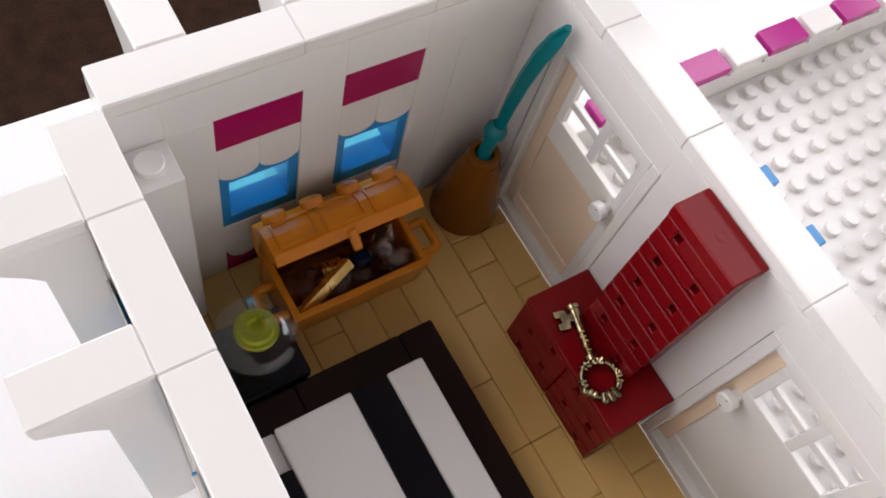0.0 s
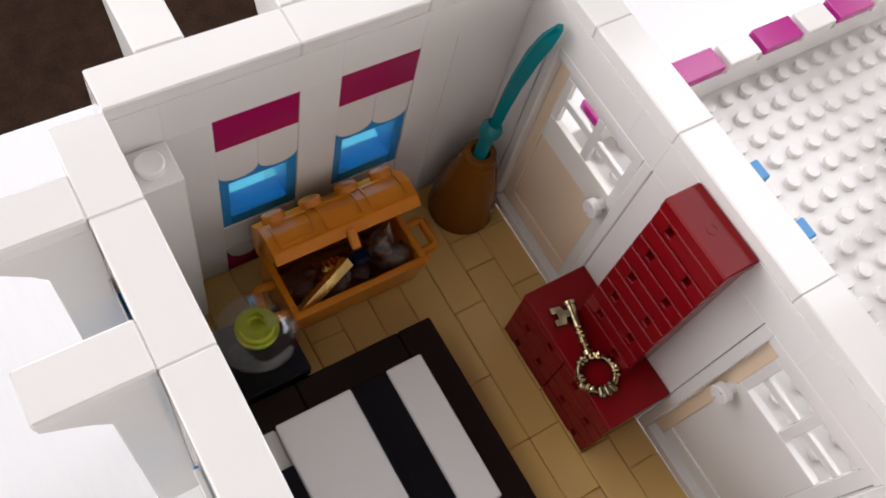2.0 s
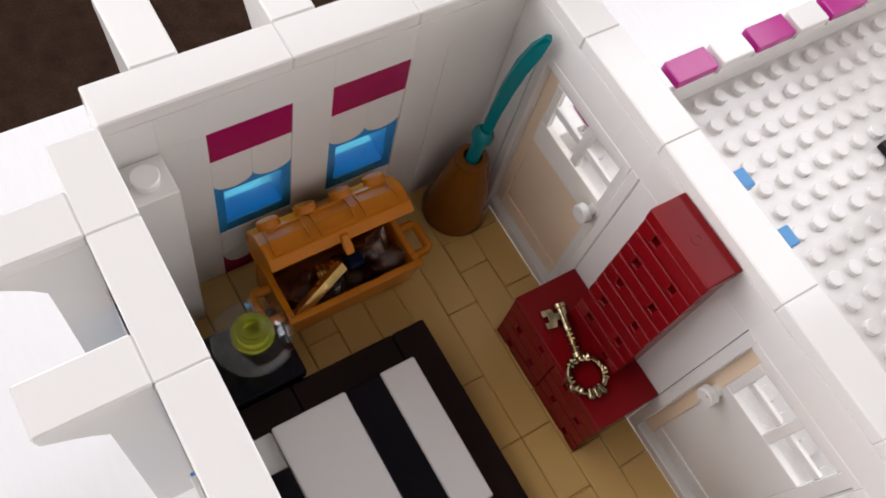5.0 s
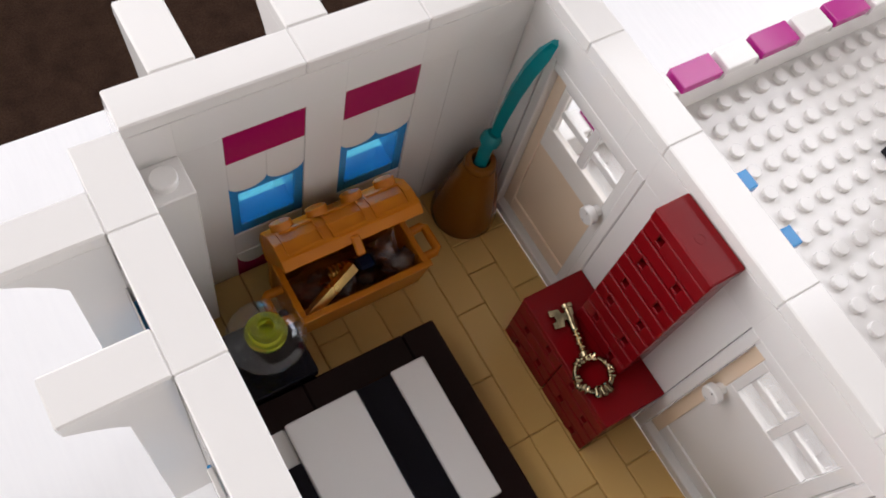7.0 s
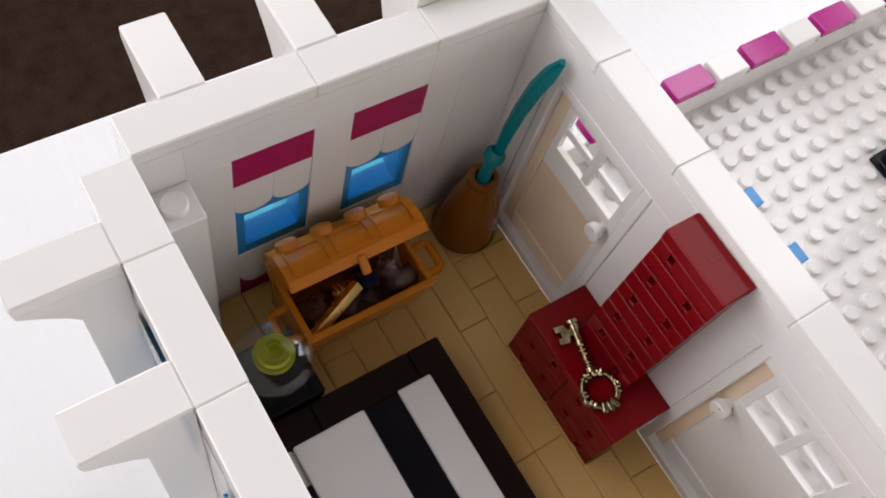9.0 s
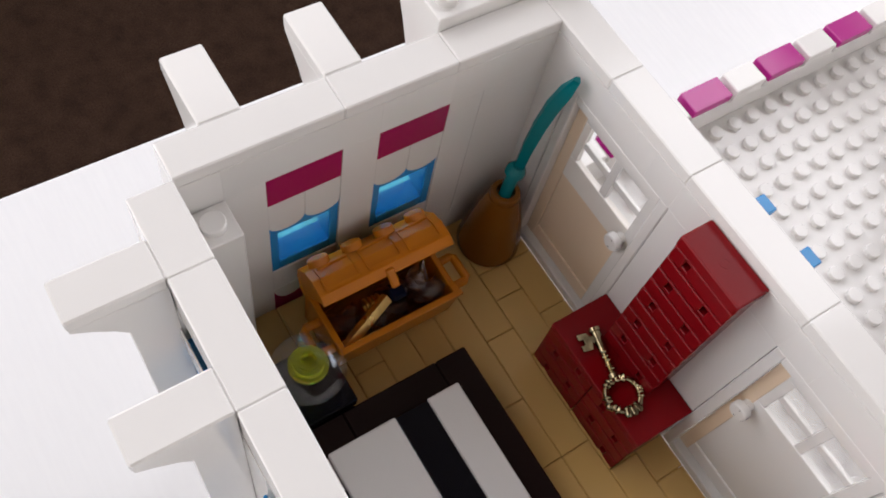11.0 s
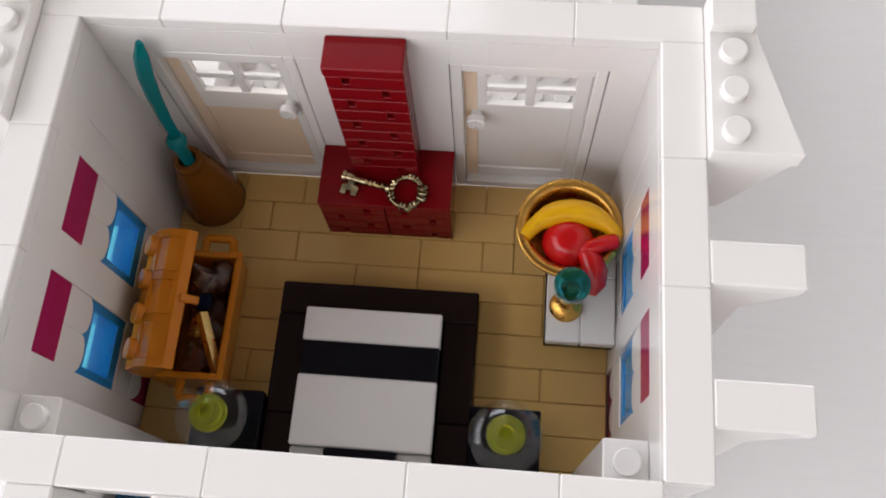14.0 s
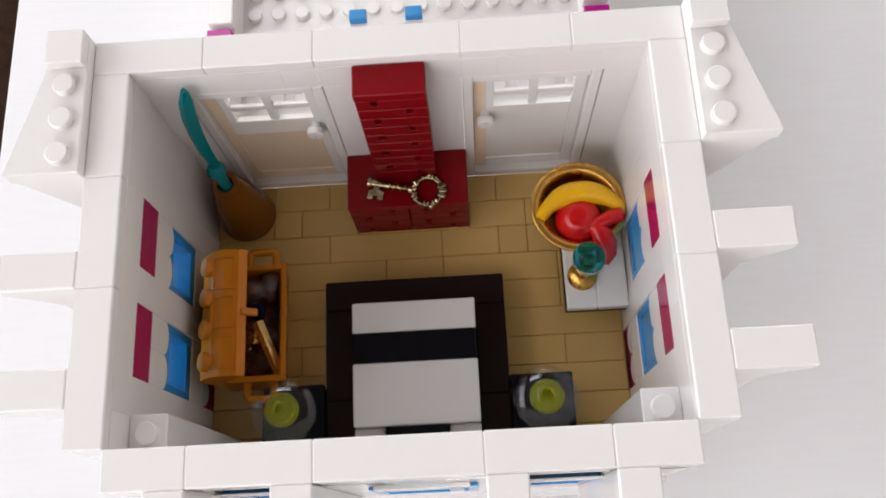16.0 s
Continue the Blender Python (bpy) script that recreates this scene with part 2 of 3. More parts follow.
def stud(x, y, z, bm=None, r=0.3, h=0.21):
    return lathe([(r, 0), (r, h - 0.03), (r - 0.03, h), (0, h)], (x, y, z), 20, bm)


MESHES = {}


def piece(name, x0, x1, y0, y1, z0, z1, material, parent, bevel=0.006):
    """A brick, tile or panel of a wall or floor; alike pieces share one mesh."""
    key = (name, round(x1 - x0, 3), round(y1 - y0, 3), round(z1 - z0, 3), material.name)
    if key not in MESHES:
        bm = box(-(x1 - x0) / 2, (x1 - x0) / 2, -(y1 - y0) / 2, (y1 - y0) / 2, -(z1 - z0) / 2, (z1 - z0) / 2, bevel)
        for v in bm.verts:
            v.co *= U
        me = bpy.data.meshes.new(name)
        bm.to_mesh(me)
        bm.free()
        me.materials.append(material)
        MESHES[key] = me
    ob = new(name, MESHES[key])
    ob.parent = parent
    ob.location = (Vector(((x0 + x1) / 2, (y0 + y1) / 2, (z0 + z1) / 2)) - origin(parent)) * U
    return ob


TOP = 8.63       # top of the walls' smooth tiles
CAP = TOP - 0.4  # under those tiles
SILL = 7.06      # top of the windows and of the corner columns
GROUND = -12.0   # the table

# ---- the unseen room round the table, made up to close in the light ----
part("ground", box(-150, 173, -260, 260, -108, -106, 0), CARPET)
tagged(bpy.data.objects["ground"], "dark brown short-pile carpet far below the table", "carpet", kind="structure")


def room_shell():
    w = part("wall_west", box(-150, -147, -260, 260, -106, -20, 0), PAINT)
    box_parts = ((-150, -147, -260, -125, -20, 194), (-150, -147, 135, 260, -20, 194), (-150, -147, -125, 135, 182, 194))
    tagged(w, "unseen room wall under a window", "wall", kind="structure")
    for b in box_parts:
        tagged(part("wall_west", box(*b, 0), PAINT), "unseen room wall beside a window", "wall", kind="structure")
    # unseen wall set close, to bounce light back onto the west wall's inside
    for name, b in (("wall_east", (170, 173, -260, 260, -106, 194)),):
        tagged(part(name, box(*b, 0), PAINT), "unseen room wall, added near to bounce light", "wall", kind="structure")
    # unseen wall; its opening is made up for the north fill lamp
    for b in ((-147, 170, 257, 260, -106, 6), (-147, -115, 257, 260, 6, 194), (164, 170, 257, 260, 6, 194), (-115, 164, 257, 260, 159, 194)):
        tagged(part("wall_north", box(*b, 0), PAINT), "unseen room wall round a lamp's opening", "wall", kind="structure")
    for b in ((-147, 170, -130, -127, -106, -18), (-147, -139, -130, -127, -18, 194), (1, 170, -130, -127, -18, 194), (-139, 1, -130, -127, 182, 194)):
        tagged(part("wall_south", box(*b, 0), PAINT), "unseen room wall round a lamp's opening", "wall", kind="structure")
    # added overhead, out of view, to keep reflections in black parts low
    for b in ((-150, -94, -260, 260, 194, 197), (4, 173, -260, 260, 194, 197), (-94, 4, -260, 136, 194, 197), (-94, 4, 229, 260, 194, 197)):
        tagged(part("ceiling", box(*b, 0), DARK_CEILING), "unseen dark ceiling, added, round the opening of a fill lamp", "ceiling", kind="structure")


room_shell()


def table():
    t = thing("table", (40, 20, -106), "large white laminate table with a faint streaked grain", "table")
    part("tabletop", box(-14.7, 120, -70, 130, GROUND - 3, GROUND, 0.3), TABLE, t)
    for x, y in ((-9, -64), (114, -64), (-9, 124), (114, 124)):
        part("leg", box(x - 3, x + 3, y - 3, y + 3, -106, GROUND - 3, 0.2), TABLE, t)


table()

# ---- walls of the toy house ----
def top_tiles(parent, spans, across, along_x):
    for a, b in spans:
        if along_x:
            piece("tile", a, b, across, across + 1, CAP, TOP, WHITE, parent, 0.035)
        else:
            piece("tile", across, across + 1, a, b, CAP, TOP, WHITE, parent, 0.035)


def window_unit(parent, y0, x_in, out):
    """A window two studs wide in a side wall; x_in: its room side, out: the way outdoors, +1 or -1."""
    def slab(name, y, yy, z, zz, d0, d1, mat, label=""):
        a, b = sorted((x_in + out * d0, x_in + out * d1))
        return part(name, box(a, b, y, yy, z, zz, 0.02), mat, w, label)

    w = thing("window", (x_in + out * 0.5, y0 + 1, 0), "azure toy window under a magenta and white scalloped awning", "window", "windows of the bedroom", "structure")
    slab("header_brick", y0, y0 + 2, 5.9, SILL, 0.0, 1.0, MAGENTA, "dark magenta brick")
    # scalloped awning: two lobes that hang over the window
    for k in (0, 1):
        a = y0 + k
        lobe = [(a, 5.9), (a + 1, 5.9), (a + 1, 4.82)] + [(a + 0.5 + 0.5 * math.cos(q), 4.82 - 0.34 * math.sin(q)) for q in (math.pi * j / 10 for j in range(1, 10))] + [(a, 4.82)]
        xa, xb = sorted((x_in + out * 0.02, x_in + out * 0.3))
        part("awning_lobe", prism(lobe, xa, xb, "x", 0.015), WHITE, w, "white scalloped awning")
    f = thing("window_frame", (0, 0, 0))
    f.parent, f.location = w, (0, 0, 0)
    # frame bars round the pane
    xa, xb = sorted((x_in + out * 0.06, x_in + out * 0.6))
    for n, b in (("stile", (y0, y0 + 0.25, 2.3, 4.86)), ("stile", (y0 + 1.75, y0 + 2, 2.3, 4.86)), ("rail", (y0 + 0.25, y0 + 1.75, 2.3, 2.72)), ("rail", (y0 + 0.25, y0 + 1.75, 4.3, 4.86))):
        part(n, box(xa + 0.003, xb - 0.003 * (n == "rail"), b[0], b[1], b[2], b[3], 0.02), BLUE, f)
    xa, xb = sorted((x_in + out * 0.1, x_in + out * 0.15))
    pane = part("pane", box(xa, xb, y0 + 0.25, y0 + 1.75, 2.72, 4.3, 0), BLUE_GLASS, w, "clear azure pane")
    pane.visible_shadow = False
    slab("outer_sill", y0, y0 + 2, 2.0, 2.66, 0.605, 0.78, BLUE, "deep azure sill")
    slab("outer_head", y0, y0 + 2, 4.9, 5.9, 0.31, 1.0, WHITE)
    for ya in (y0 + 0.003, y0 + 1.797):
        slab("outer_stile", ya, ya + 0.2, 2.66, 4.9, 0.61, 1.0, BLUE)
    # below the pane: white with a magenta scalloped foot
    slab("apron", y0, y0 + 2, 1.2, 2.3, 0.03, 0.3, WHITE)
    slab("foot", y0, y0 + 2, -0.4, 1.2, 0.06, 1.0, MAGENTA, "dark magenta brick")
    for k in (0, 1):
        a = y0 + k
        lobe = [(a, 1.2), (a + 1, 1.2)] + [(a + 0.5 + 0.5 * math.cos(q), 1.2 - 0.75 * math.sin(q)) for q in (math.pi * j / 10 for j in range(0, 11))][1:-1]
        xa, xb = sorted((x_in + out * 0.02, x_in + out * 0.055))
        part("foot_lobe", prism(lobe, xa, xb, "x"), WHITE, w, "white scallop")
    slab("backing", y0, y0 + 2, 1.2, 2.0, 0.31, 1.0, WHITE)
    return w


def bracket(at, angle, group="roof brackets"):
    """A white arm two studs long with an arched underside, on a leg against the wall."""
    b = thing("roof_bracket", (0, 0, 0), "white plastic roof bracket with an arched underside", "bracket", group)
    part("top_tile", box(-0.5, 0.5, 0.0, 2.0, CAP, TOP, 0.045), WHITE, b)
    outline = [(0.0, CAP), (1.98, CAP), (1.98, 8.12), (1.6, 7.78), (1.25, 7.4), (1.0, 7.02), (1.0, -0.3), (0.0, -0.3)]
    part("arm", prism(outline, -0.48, 0.48, "x", 0.02), WHITE, b)
    b.matrix_world = Matrix.Translation(Vector(at) * U) @ Matrix.Rotation(radians(angle), 4, "Z")
    return b


def corner_wedge(side):
    """The tapering plate with three studs at a back corner; side: -1 west, +1 east."""
    x = 8 + side * 8
    w = thing("corner_wedge", (x, 9.5, 8.2), "white tapering wedge plate with three studs beside the wall top", "wedge", "corner wedges")
    s = side
    outline = [(x, 8.0), (x + s * 2.0, 8.0), (x + s * 1.1, 11.0), (x + s * 1.0, 12.0), (x, 12.0)]
    part("plate", prism(outline, 8.45, 9.0, "z", 0.03), WHITE, w)
    low = [(x, 8.51), (x + s * 1.0, 8.51), (x + s * 0.95, 12.0), (x, 12.0)]
    part("support", prism(low, 6.6, 8.45, "z", 0.02), WHITE, w)
    under = [(x, 8.45), (x + s * 1.9, 8.45), (x + s * 1.5, 7.6), (x + s * 1.1, 6.6), (x + s * 0.8, 6.0), (x, 6.0)]
    part("gusset", prism(under, 8.03, 8.5, "y", 0.02), WHITE, w)
    for y in (8.5, 9.5, 10.5):
        part("stud", stud(x + s * 0.52, y, 9.0), WHITE, w, smooth=True)
    part("end_brick", prism([(x, 9.35), (x + s * 1.0, 9.35), (x + s * 1.0, 9.0), (x, 9.0)], 11.02, 12.0, "y", 0.03), WHITE, w)


def west_wall():
    w = thing("wall_1", (0.5, 6, -0.4), "white plastic brick wall with two azure windows", "wall", kind="structure")
    for y0, y1 in ((1, 3), (5, 6), (8, 9), (9.01, 10.97)):
        piece("panel", 0, 1, y0, y1, -0.4, SILL, WHITE, w)
    for y0, y1 in ((1, 2), (2, 6), (6, 8), (8, 11)):
        piece("brick", 0, 1, y0, y1, SILL, CAP, WHITE, w)
    top_tiles(w, ((1, 5), (5, 8), (8, 11)), 0, False)
    for y in (3, 6):
        window_unit(w, y, 1, -1).parent = None


def east_wall():
    w = thing("wall_2", (15.5, 6, -0.4), "white plastic brick wall with two azure windows", "wall", kind="structure")
    for y0, y1 in ((1, 3), (5, 6), (8, 9), (9.01, 10.97)):
        piece("panel", 15, 16, y0, y1, -0.4, SILL, WHITE, w)
    for y0, y1 in ((1, 4), (4, 6), (6, 9), (9, 11)):
        piece("brick", 15, 16, y0, y1, SILL, CAP, WHITE, w)
    top_tiles(w, ((1, 5), (5, 8), (8, 11)), 15, False)
    for y in (3, 6):
        window_unit(w, y, 15, 1).parent = None


def north_wall():
    w = thing("wall_3", (8, 11.5, -0.4), "white plastic brick wall with two doors", "wall", kind="structure")
    for x0, x1 in ((0, 1.975), (6.025, 9.975), (14.025, 16)):
        piece("panel", x0, x1, 11, 12, -0.4, 7.2, WHITE, w)
    for x0, x1 in ((0, 5), (5, 6), (6, 10), (10, 11), (11, 16)):
        piece("brick", x0, x1, 11, 12, 7.2, CAP, WHITE, w)
    top_tiles(w, ((0, 3), (3, 6), (6, 10), (10, 13), (13, 16)), 11, True)


def south_wall():
    w = thing("wall_4", (8, 0.5, -0.4), "white plastic brick wall with azure windows outside", "wall", kind="structure")
    for x0, x1 in ((1, 3), (5, 7), (9, 11), (13, 15)):
        piece("panel", x0, x1, 0, 1, -0.4, SILL, WHITE, w)
    for x0, x1 in ((1, 4), (4, 8), (8, 12), (12, 15)):
        piece("brick", x0, x1, 0.02, 1, SILL, CAP, WHITE, w)
    for x0 in (3, 7, 11):
        piece("panel", x0, x0 + 2, 0.2, 1, -0.4, SILL, WHITE, w)
    top_tiles(w, ((1, 3), (3, 6), (6, 10), (10, 13), (13, 15)), 0, True)
    for x0, x1 in ((3, 5), (6.9, 9.8), (11, 13)):
        wide = x1 - x0 > 2
        f = thing("front_window", ((x0 + x1) / 2, 0, 2), "azure framed window on the outside of the wall", "window", "front windows", "structure")
        y0, y1 = (-0.09, -0.005) if wide else (-0.03, 0.195)
        part("rail", box(x0, x1, y0, y1, 4.9, 5.5, 0.02), BLUE, f)
        part("rail", box(x0, x1, y0, y1, 2.2, 2.8, 0.02), BLUE, f)
        part("stile", box(x0, x0 + 0.3, y0, y1, 2.8, 4.9, 0.02), BLUE, f)
        part("stile", box(x1 - 0.3, x1, y0, y1, 2.8, 4.9, 0.02), BLUE, f)
        part("pane", box(x0 + 0.3, x1 - 0.3, y0 + 0.03, y0 + 0.05, 2.8, 4.9, 0), BLUE_GLASS, f)
        if wide:
            part("head", box(x0 + 0.2, x1 - 0.2, y0 - 0.03, y1, 5.5, 6.1, 0.02), WHITE, f, "white")
            part("latch", box(x1 - 0.75, x1 - 0.35, y0 - 0.14, y0, 4.95, 5.3, 0.03), WHITE, f, "white")
            continue
        for k in range(2):
            a = x0 + k
            lobe = [(a, 6.2), (a + 1, 6.2), (a + 1, 5.5)] + [(a + 0.5 + 0.5 * math.cos(q), 5.5 - 0.4 * math.sin(q)) for q in (math.pi * j / 10 for j in range(1, 10))] + [(a, 5.5)]
            part("awning_lobe", prism(lobe, -0.07, -0.032, "y"), WHITE, f, "white scalloped awning")
            lobe = [(a, 2.2), (a + 1, 2.2)] + [(a + 0.5 + 0.5 * math.cos(q), 2.2 - 0.6 * math.sin(q)) for q in (math.pi * j / 10 for j in range(1, 10))]
            part("foot_lobe", prism(lobe, -0.03, 0.195, "y"), WHITE, f, "white scallop")
        part("foot", box(x0, x1, 0.0, 0.195, 0.4, 2.2, 0.02), MAGENTA, f, "dark magenta brick")


def column(x0):
    c = thing("corner_column", (x0 + 0.5, 1.5, 0), "white plastic corner column with one stud on top", "column", "corner columns")
    part("shaft", box(x0, x0 + 0.99, 1.005, 2, 0, SILL, 0.03), WHITE, c)
    part("stud", stud(x0 + 0.5, 1.5, SILL), WHITE, c, smooth=True)


def door(x0, knob_x, name, label, mat):
    d = thing(name, (x0 + 2, 11.5, 0), label, "door", "bedroom doors", "structure")
    y0 = 11.0
    f = thing("door_frame", (0, 0, 0))
    f.parent, f.location = d, (0, 0, 0)
    part("jamb", box(x0, x0 + 0.3, y0, y0 + 1, 0.0, 7.2, 0.03), WHITE, f)
    part("jamb", box(x0 + 3.7, x0 + 4, y0, y0 + 1, 0.0, 7.2, 0.03), WHITE, f)
    part("head", box(x0 + 0.3, x0 + 3.7, y0, y0 + 1, 6.88, 7.2, 0.03), WHITE, f)
    part("threshold", box(x0 + 0.3, x0 + 3.7, y0 + 0.0, y0 + 1, -0.02, 0.32, 0.03), WHITE, f)
    leaf = thing("door_leaf", (0, 0, 0))
    leaf.parent, leaf.location = d, (0, 0, 0)
    ly = y0 + 0.25
    a, b, lo, hi = x0 + 0.68, x0 + 3.32, 4.84, 6.4
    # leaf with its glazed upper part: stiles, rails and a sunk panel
    # warm pieces of the white leaf carry the floor's reflection as colour
    part("stile", box(x0 + 0.31, a, ly, ly + 0.2, 0.33, 6.87, 0.02), FLOOR_REFLECTION, leaf)
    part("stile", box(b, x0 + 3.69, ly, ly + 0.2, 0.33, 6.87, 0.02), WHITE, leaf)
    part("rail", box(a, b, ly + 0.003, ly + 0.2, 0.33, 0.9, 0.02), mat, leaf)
    part("rail", box(a, b, ly + 0.003, ly + 0.2, 3.95, lo, 0.02), FAINT_REFLECTION if x0 < 5 else WHITE, leaf)
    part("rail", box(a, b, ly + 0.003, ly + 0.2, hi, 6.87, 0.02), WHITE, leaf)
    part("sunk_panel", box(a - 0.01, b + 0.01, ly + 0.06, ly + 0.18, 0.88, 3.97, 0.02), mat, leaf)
    part("pane_side", box(a, a + 0.25, ly + 0.004, ly + 0.2, lo, hi, 0.02), FAINT_REFLECTION if x0 < 5 else WHITE, leaf)
    a += 0.25
    mid, bar = (a + b) / 2, (lo + hi) / 2
    part("mullion", box(mid - 0.13, mid + 0.13, ly + 0.02, ly + 0.18, lo, hi, 0.02), WHITE, leaf, "white")
    for c, e in ((a, mid - 0.13), (mid + 0.13, b)):
        part("glazing_bar", box(c, e, ly + 0.03, ly + 0.16, bar - 0.12, bar + 0.12, 0.02), WHITE, leaf, "white")
        for z, zz in ((lo, bar - 0.12), (bar + 0.12, hi)):
            p = part("pane", box(c, e, ly + 0.1, ly + 0.12, z, zz, 0), GLASS, leaf)
            p.visible_shadow = False
    bm = tube([(knob_x, ly + 0.02, 4.42), (knob_x, ly - 0.2, 4.42)], 0.16, 18)
    bm = tube([(knob_x, ly - 0.18, 4.42), (knob_x, ly - 0.21, 4.42), (knob_x, ly - 0.4, 4.42), (knob_x, ly - 0.43, 4.42), (knob_x, ly - 0.432, 4.42), (knob_x, ly - 0.38, 4.42), (knob_x, ly - 0.385, 4.42)], [0.22, 0.26, 0.26, 0.23, 0.15, 0.13, 0.01], 24, bm=bm)
    part("door_knob", bm, WHITE, d, smooth=True)


west_wall()
east_wall()
north_wall()
south_wall()
door(2, 5.3, "door_1", "closed white plastic door, the floor's tan reflection coloured in, with a four-pane window in a white frame", FLOOR_REFLECTION)
door(10, 10.66, "door_2", "closed white plastic door, a tan reflection coloured into one edge, with a four-pane window", WHITE)
column(1)
column(14.01)
for y in (2.5, 5.5):
    bracket((0, y, 0), 90)
    bracket((16, y + 0.1, 0), -90)
for x in (2.5, 5.5, 10.5, 13.5):
    bracket((x, 0, 0), 180)
corner_wedge(-1)
corner_wedge(1)


# ---- the storey below and the deck behind ----
def lower_storey():
    s = thing("lower_storey", (8, 6, GROUND), "plain white lower storey of the toy house", "house")
    part("wall", box(0.05, 15.95, 0.05, 11.95, GROUND, -0.5, 0.05), WHITE, s)
    part("deck_base", box(0.0, 16.0, 12.0, 52.0, GROUND, -2.8, 0.05), WHITE, s)


lower_storey()
DECK = -2.4
deck = part("deck_plate", box(0, 16, 12.01, 52, -2.79, DECK, 0.03), WHITE)
tagged(deck, "white studded base plate of the deck", "base plate", kind="structure")


def deck_studs():
    verts, faces = [], []
    n, r, h = 12, 0.3, 0.21
    for i in range(1, 15):
        for j in range(12, 52):
            if 6 <= i < 10 and 27 <= j < 31:
                continue
            k = len(verts)
            for z, rr in ((0, r), (h - 0.03, r), (h, r - 0.03)):
                verts += [((i + 0.5 + rr * math.cos(a * math.tau / n)) * U, (j + 0.8 + rr * math.sin(a * math.tau / n)) * U, (DECK + z) * U) for a in range(n)]
            for ring_no in (0, n):
                faces += [(k + ring_no + a, k + ring_no + (a + 1) % n, k + ring_no + n + (a + 1) % n, k + ring_no + n + a) for a in range(n)]
            faces.append(tuple(k + 2 * n + a for a in range(n)))
    me = bpy.data.meshes.new("deck_studs")
    me.from_pydata(verts, [], faces)
    me.materials.append(WHITE)
    ob = new("deck_studs", me)
    tagged(ob, "rows of small round white studs on the deck", "studs", kind="stuff")


deck_studs()


def border_brick(x0, y0, mat, label, length):
    b = thing("border_brick", (x0 + 0.5, y0 + 1, -1.3), label, "brick", "deck border")
    part("tile", box(x0, x0 + 1, y0 + 0.01, y0 + length - 0.01, -1.1, -0.7, 0.04), mat, b)
    part("support", box(x0 + 0.01, x0 + 0.99, y0, y0 + length, -1.3, -1.1, 0.02), WHITE, b)


for k in range(-2, 8):
    for x0 in (0, 15):
        border_brick(x0, 20.3 + 4 * k, PURPLE, "magenta plastic brick on the white deck border", 1.95)
        border_brick(x0, 22.5 + 4 * k, WHITE, "white plastic brick between magenta ones on the deck border", 1.55)
for x0 in (0, 15):
    step = part("border_plate", box(x0 + 0.02, x0 + 0.98, 12.02, 52, DECK, -1.3, 0.02), WHITE)
    tagged(step, "long white plate under the deck border bricks", "plate", kind="structure")


def parasol_stand():
    s = thing("parasol_stand", (8, 29.35, DECK), "black plastic stand with a round post on the deck", "stand")
    part("base_plate", box(6, 10, 27.35, 31.35, DECK, DECK + 0.4, 0.04), BLACK, s)
    part("socket", box(7.05, 8.95, 28.4, 30.3, DECK + 0.4, DECK + 0.85, 0.06), BLACK, s)
    for x, y in ((6.5, 27.85), (9.5, 27.85), (6.5, 30.85), (9.5, 30.85), (6.5, 29.35), (9.5, 29.35)):
        part("stud", stud(x, y, DECK + 0.4), BLACK, s, smooth=True)
    part("post", lathe([(0.62, 0.0), (0.62, 1.2), (0.5, 1.3), (0.5, 7.5), (0, 7.5)], (8, 29.35, DECK + 0.85), 24), BLACK, s, smooth=True)


parasol_stand()


def wall_hook(x):
    h = thing("outside_hook", (x, 12.5, 6.6), "small azure cap on a white arm outside the wall", "hook", "outside hooks")
    part("arm", box(x - 0.28, x + 0.28, 12.0, 13.1, 6.7, 7.0, 0.03), WHITE, h)
    part("cap", box(x - 0.25, x + 0.25, 13.08, 13.42, 7.0, 7.3, 0.03), BLUE, h, "azure cap")


for x in (7.07, 8.7):
    wall_hook(x)


# ---- furniture ----
def bed():
    b = thing("bed", (8, 4, 0), "dark brown plastic bed with white and black striped bedding", "bed")
    for n, q in (("foot_rail", (5, 11, 6, 7)), ("side_rail", (5, 6, 3, 6)), ("side_rail", (10, 11, 3, 6)), ("side_rail", (5, 6, 1, 3)), ("side_rail", (10, 11, 1, 3))):
        part(n, box(*q, 0, 0.94, 0.04), BROWN, b)
    part("mattress", box(6.02, 9.98, 1.05, 5.98, 0, 1.34, 0.03), BLACK, b, "black")
    part("blanket_stripe", box(6, 10, 5, 6, 1.35, 1.78, 0.04), WHITE, b, "white smooth tile")
    part("blanket_stripe", box(6, 10, 4, 5, 1.35, 1.77, 0.04), BLACK, b, "black smooth tile")
    part("blanket_stripe", box(6, 10, 2, 4, 1.35, 1.78, 0.04), WHITE, b, "white smooth tile")
    part("pillow", box(6.0, 7, 1.1, 1.99, 1.35, 1.5, 0.05), WHITE, b, "white")
    part("pillow", box(9, 10.0, 1.1, 1.99, 1.35, 1.5, 0.05), WHITE, b, "white")
    part("headboard_tile", box(7.01, 8.99, 1.1, 1.98, 1.35, 1.78, 0.04), BLACK, b, "black smooth tile")


def nightstand(x):
    n = thing("nightstand", (x, 2.5, 0), "black plastic nightstand beside the bed", "nightstand", "nightstands")
    part("top", box(x - 1.0, x + 0.995, 1.5, 3.5, 0.92, 1.3, 0.04), BLACK, n)
    part("body", box(x - 0.95, x + 0.95, 1.55, 3.45, 0, 0.92, 0.03), BLACK, n)


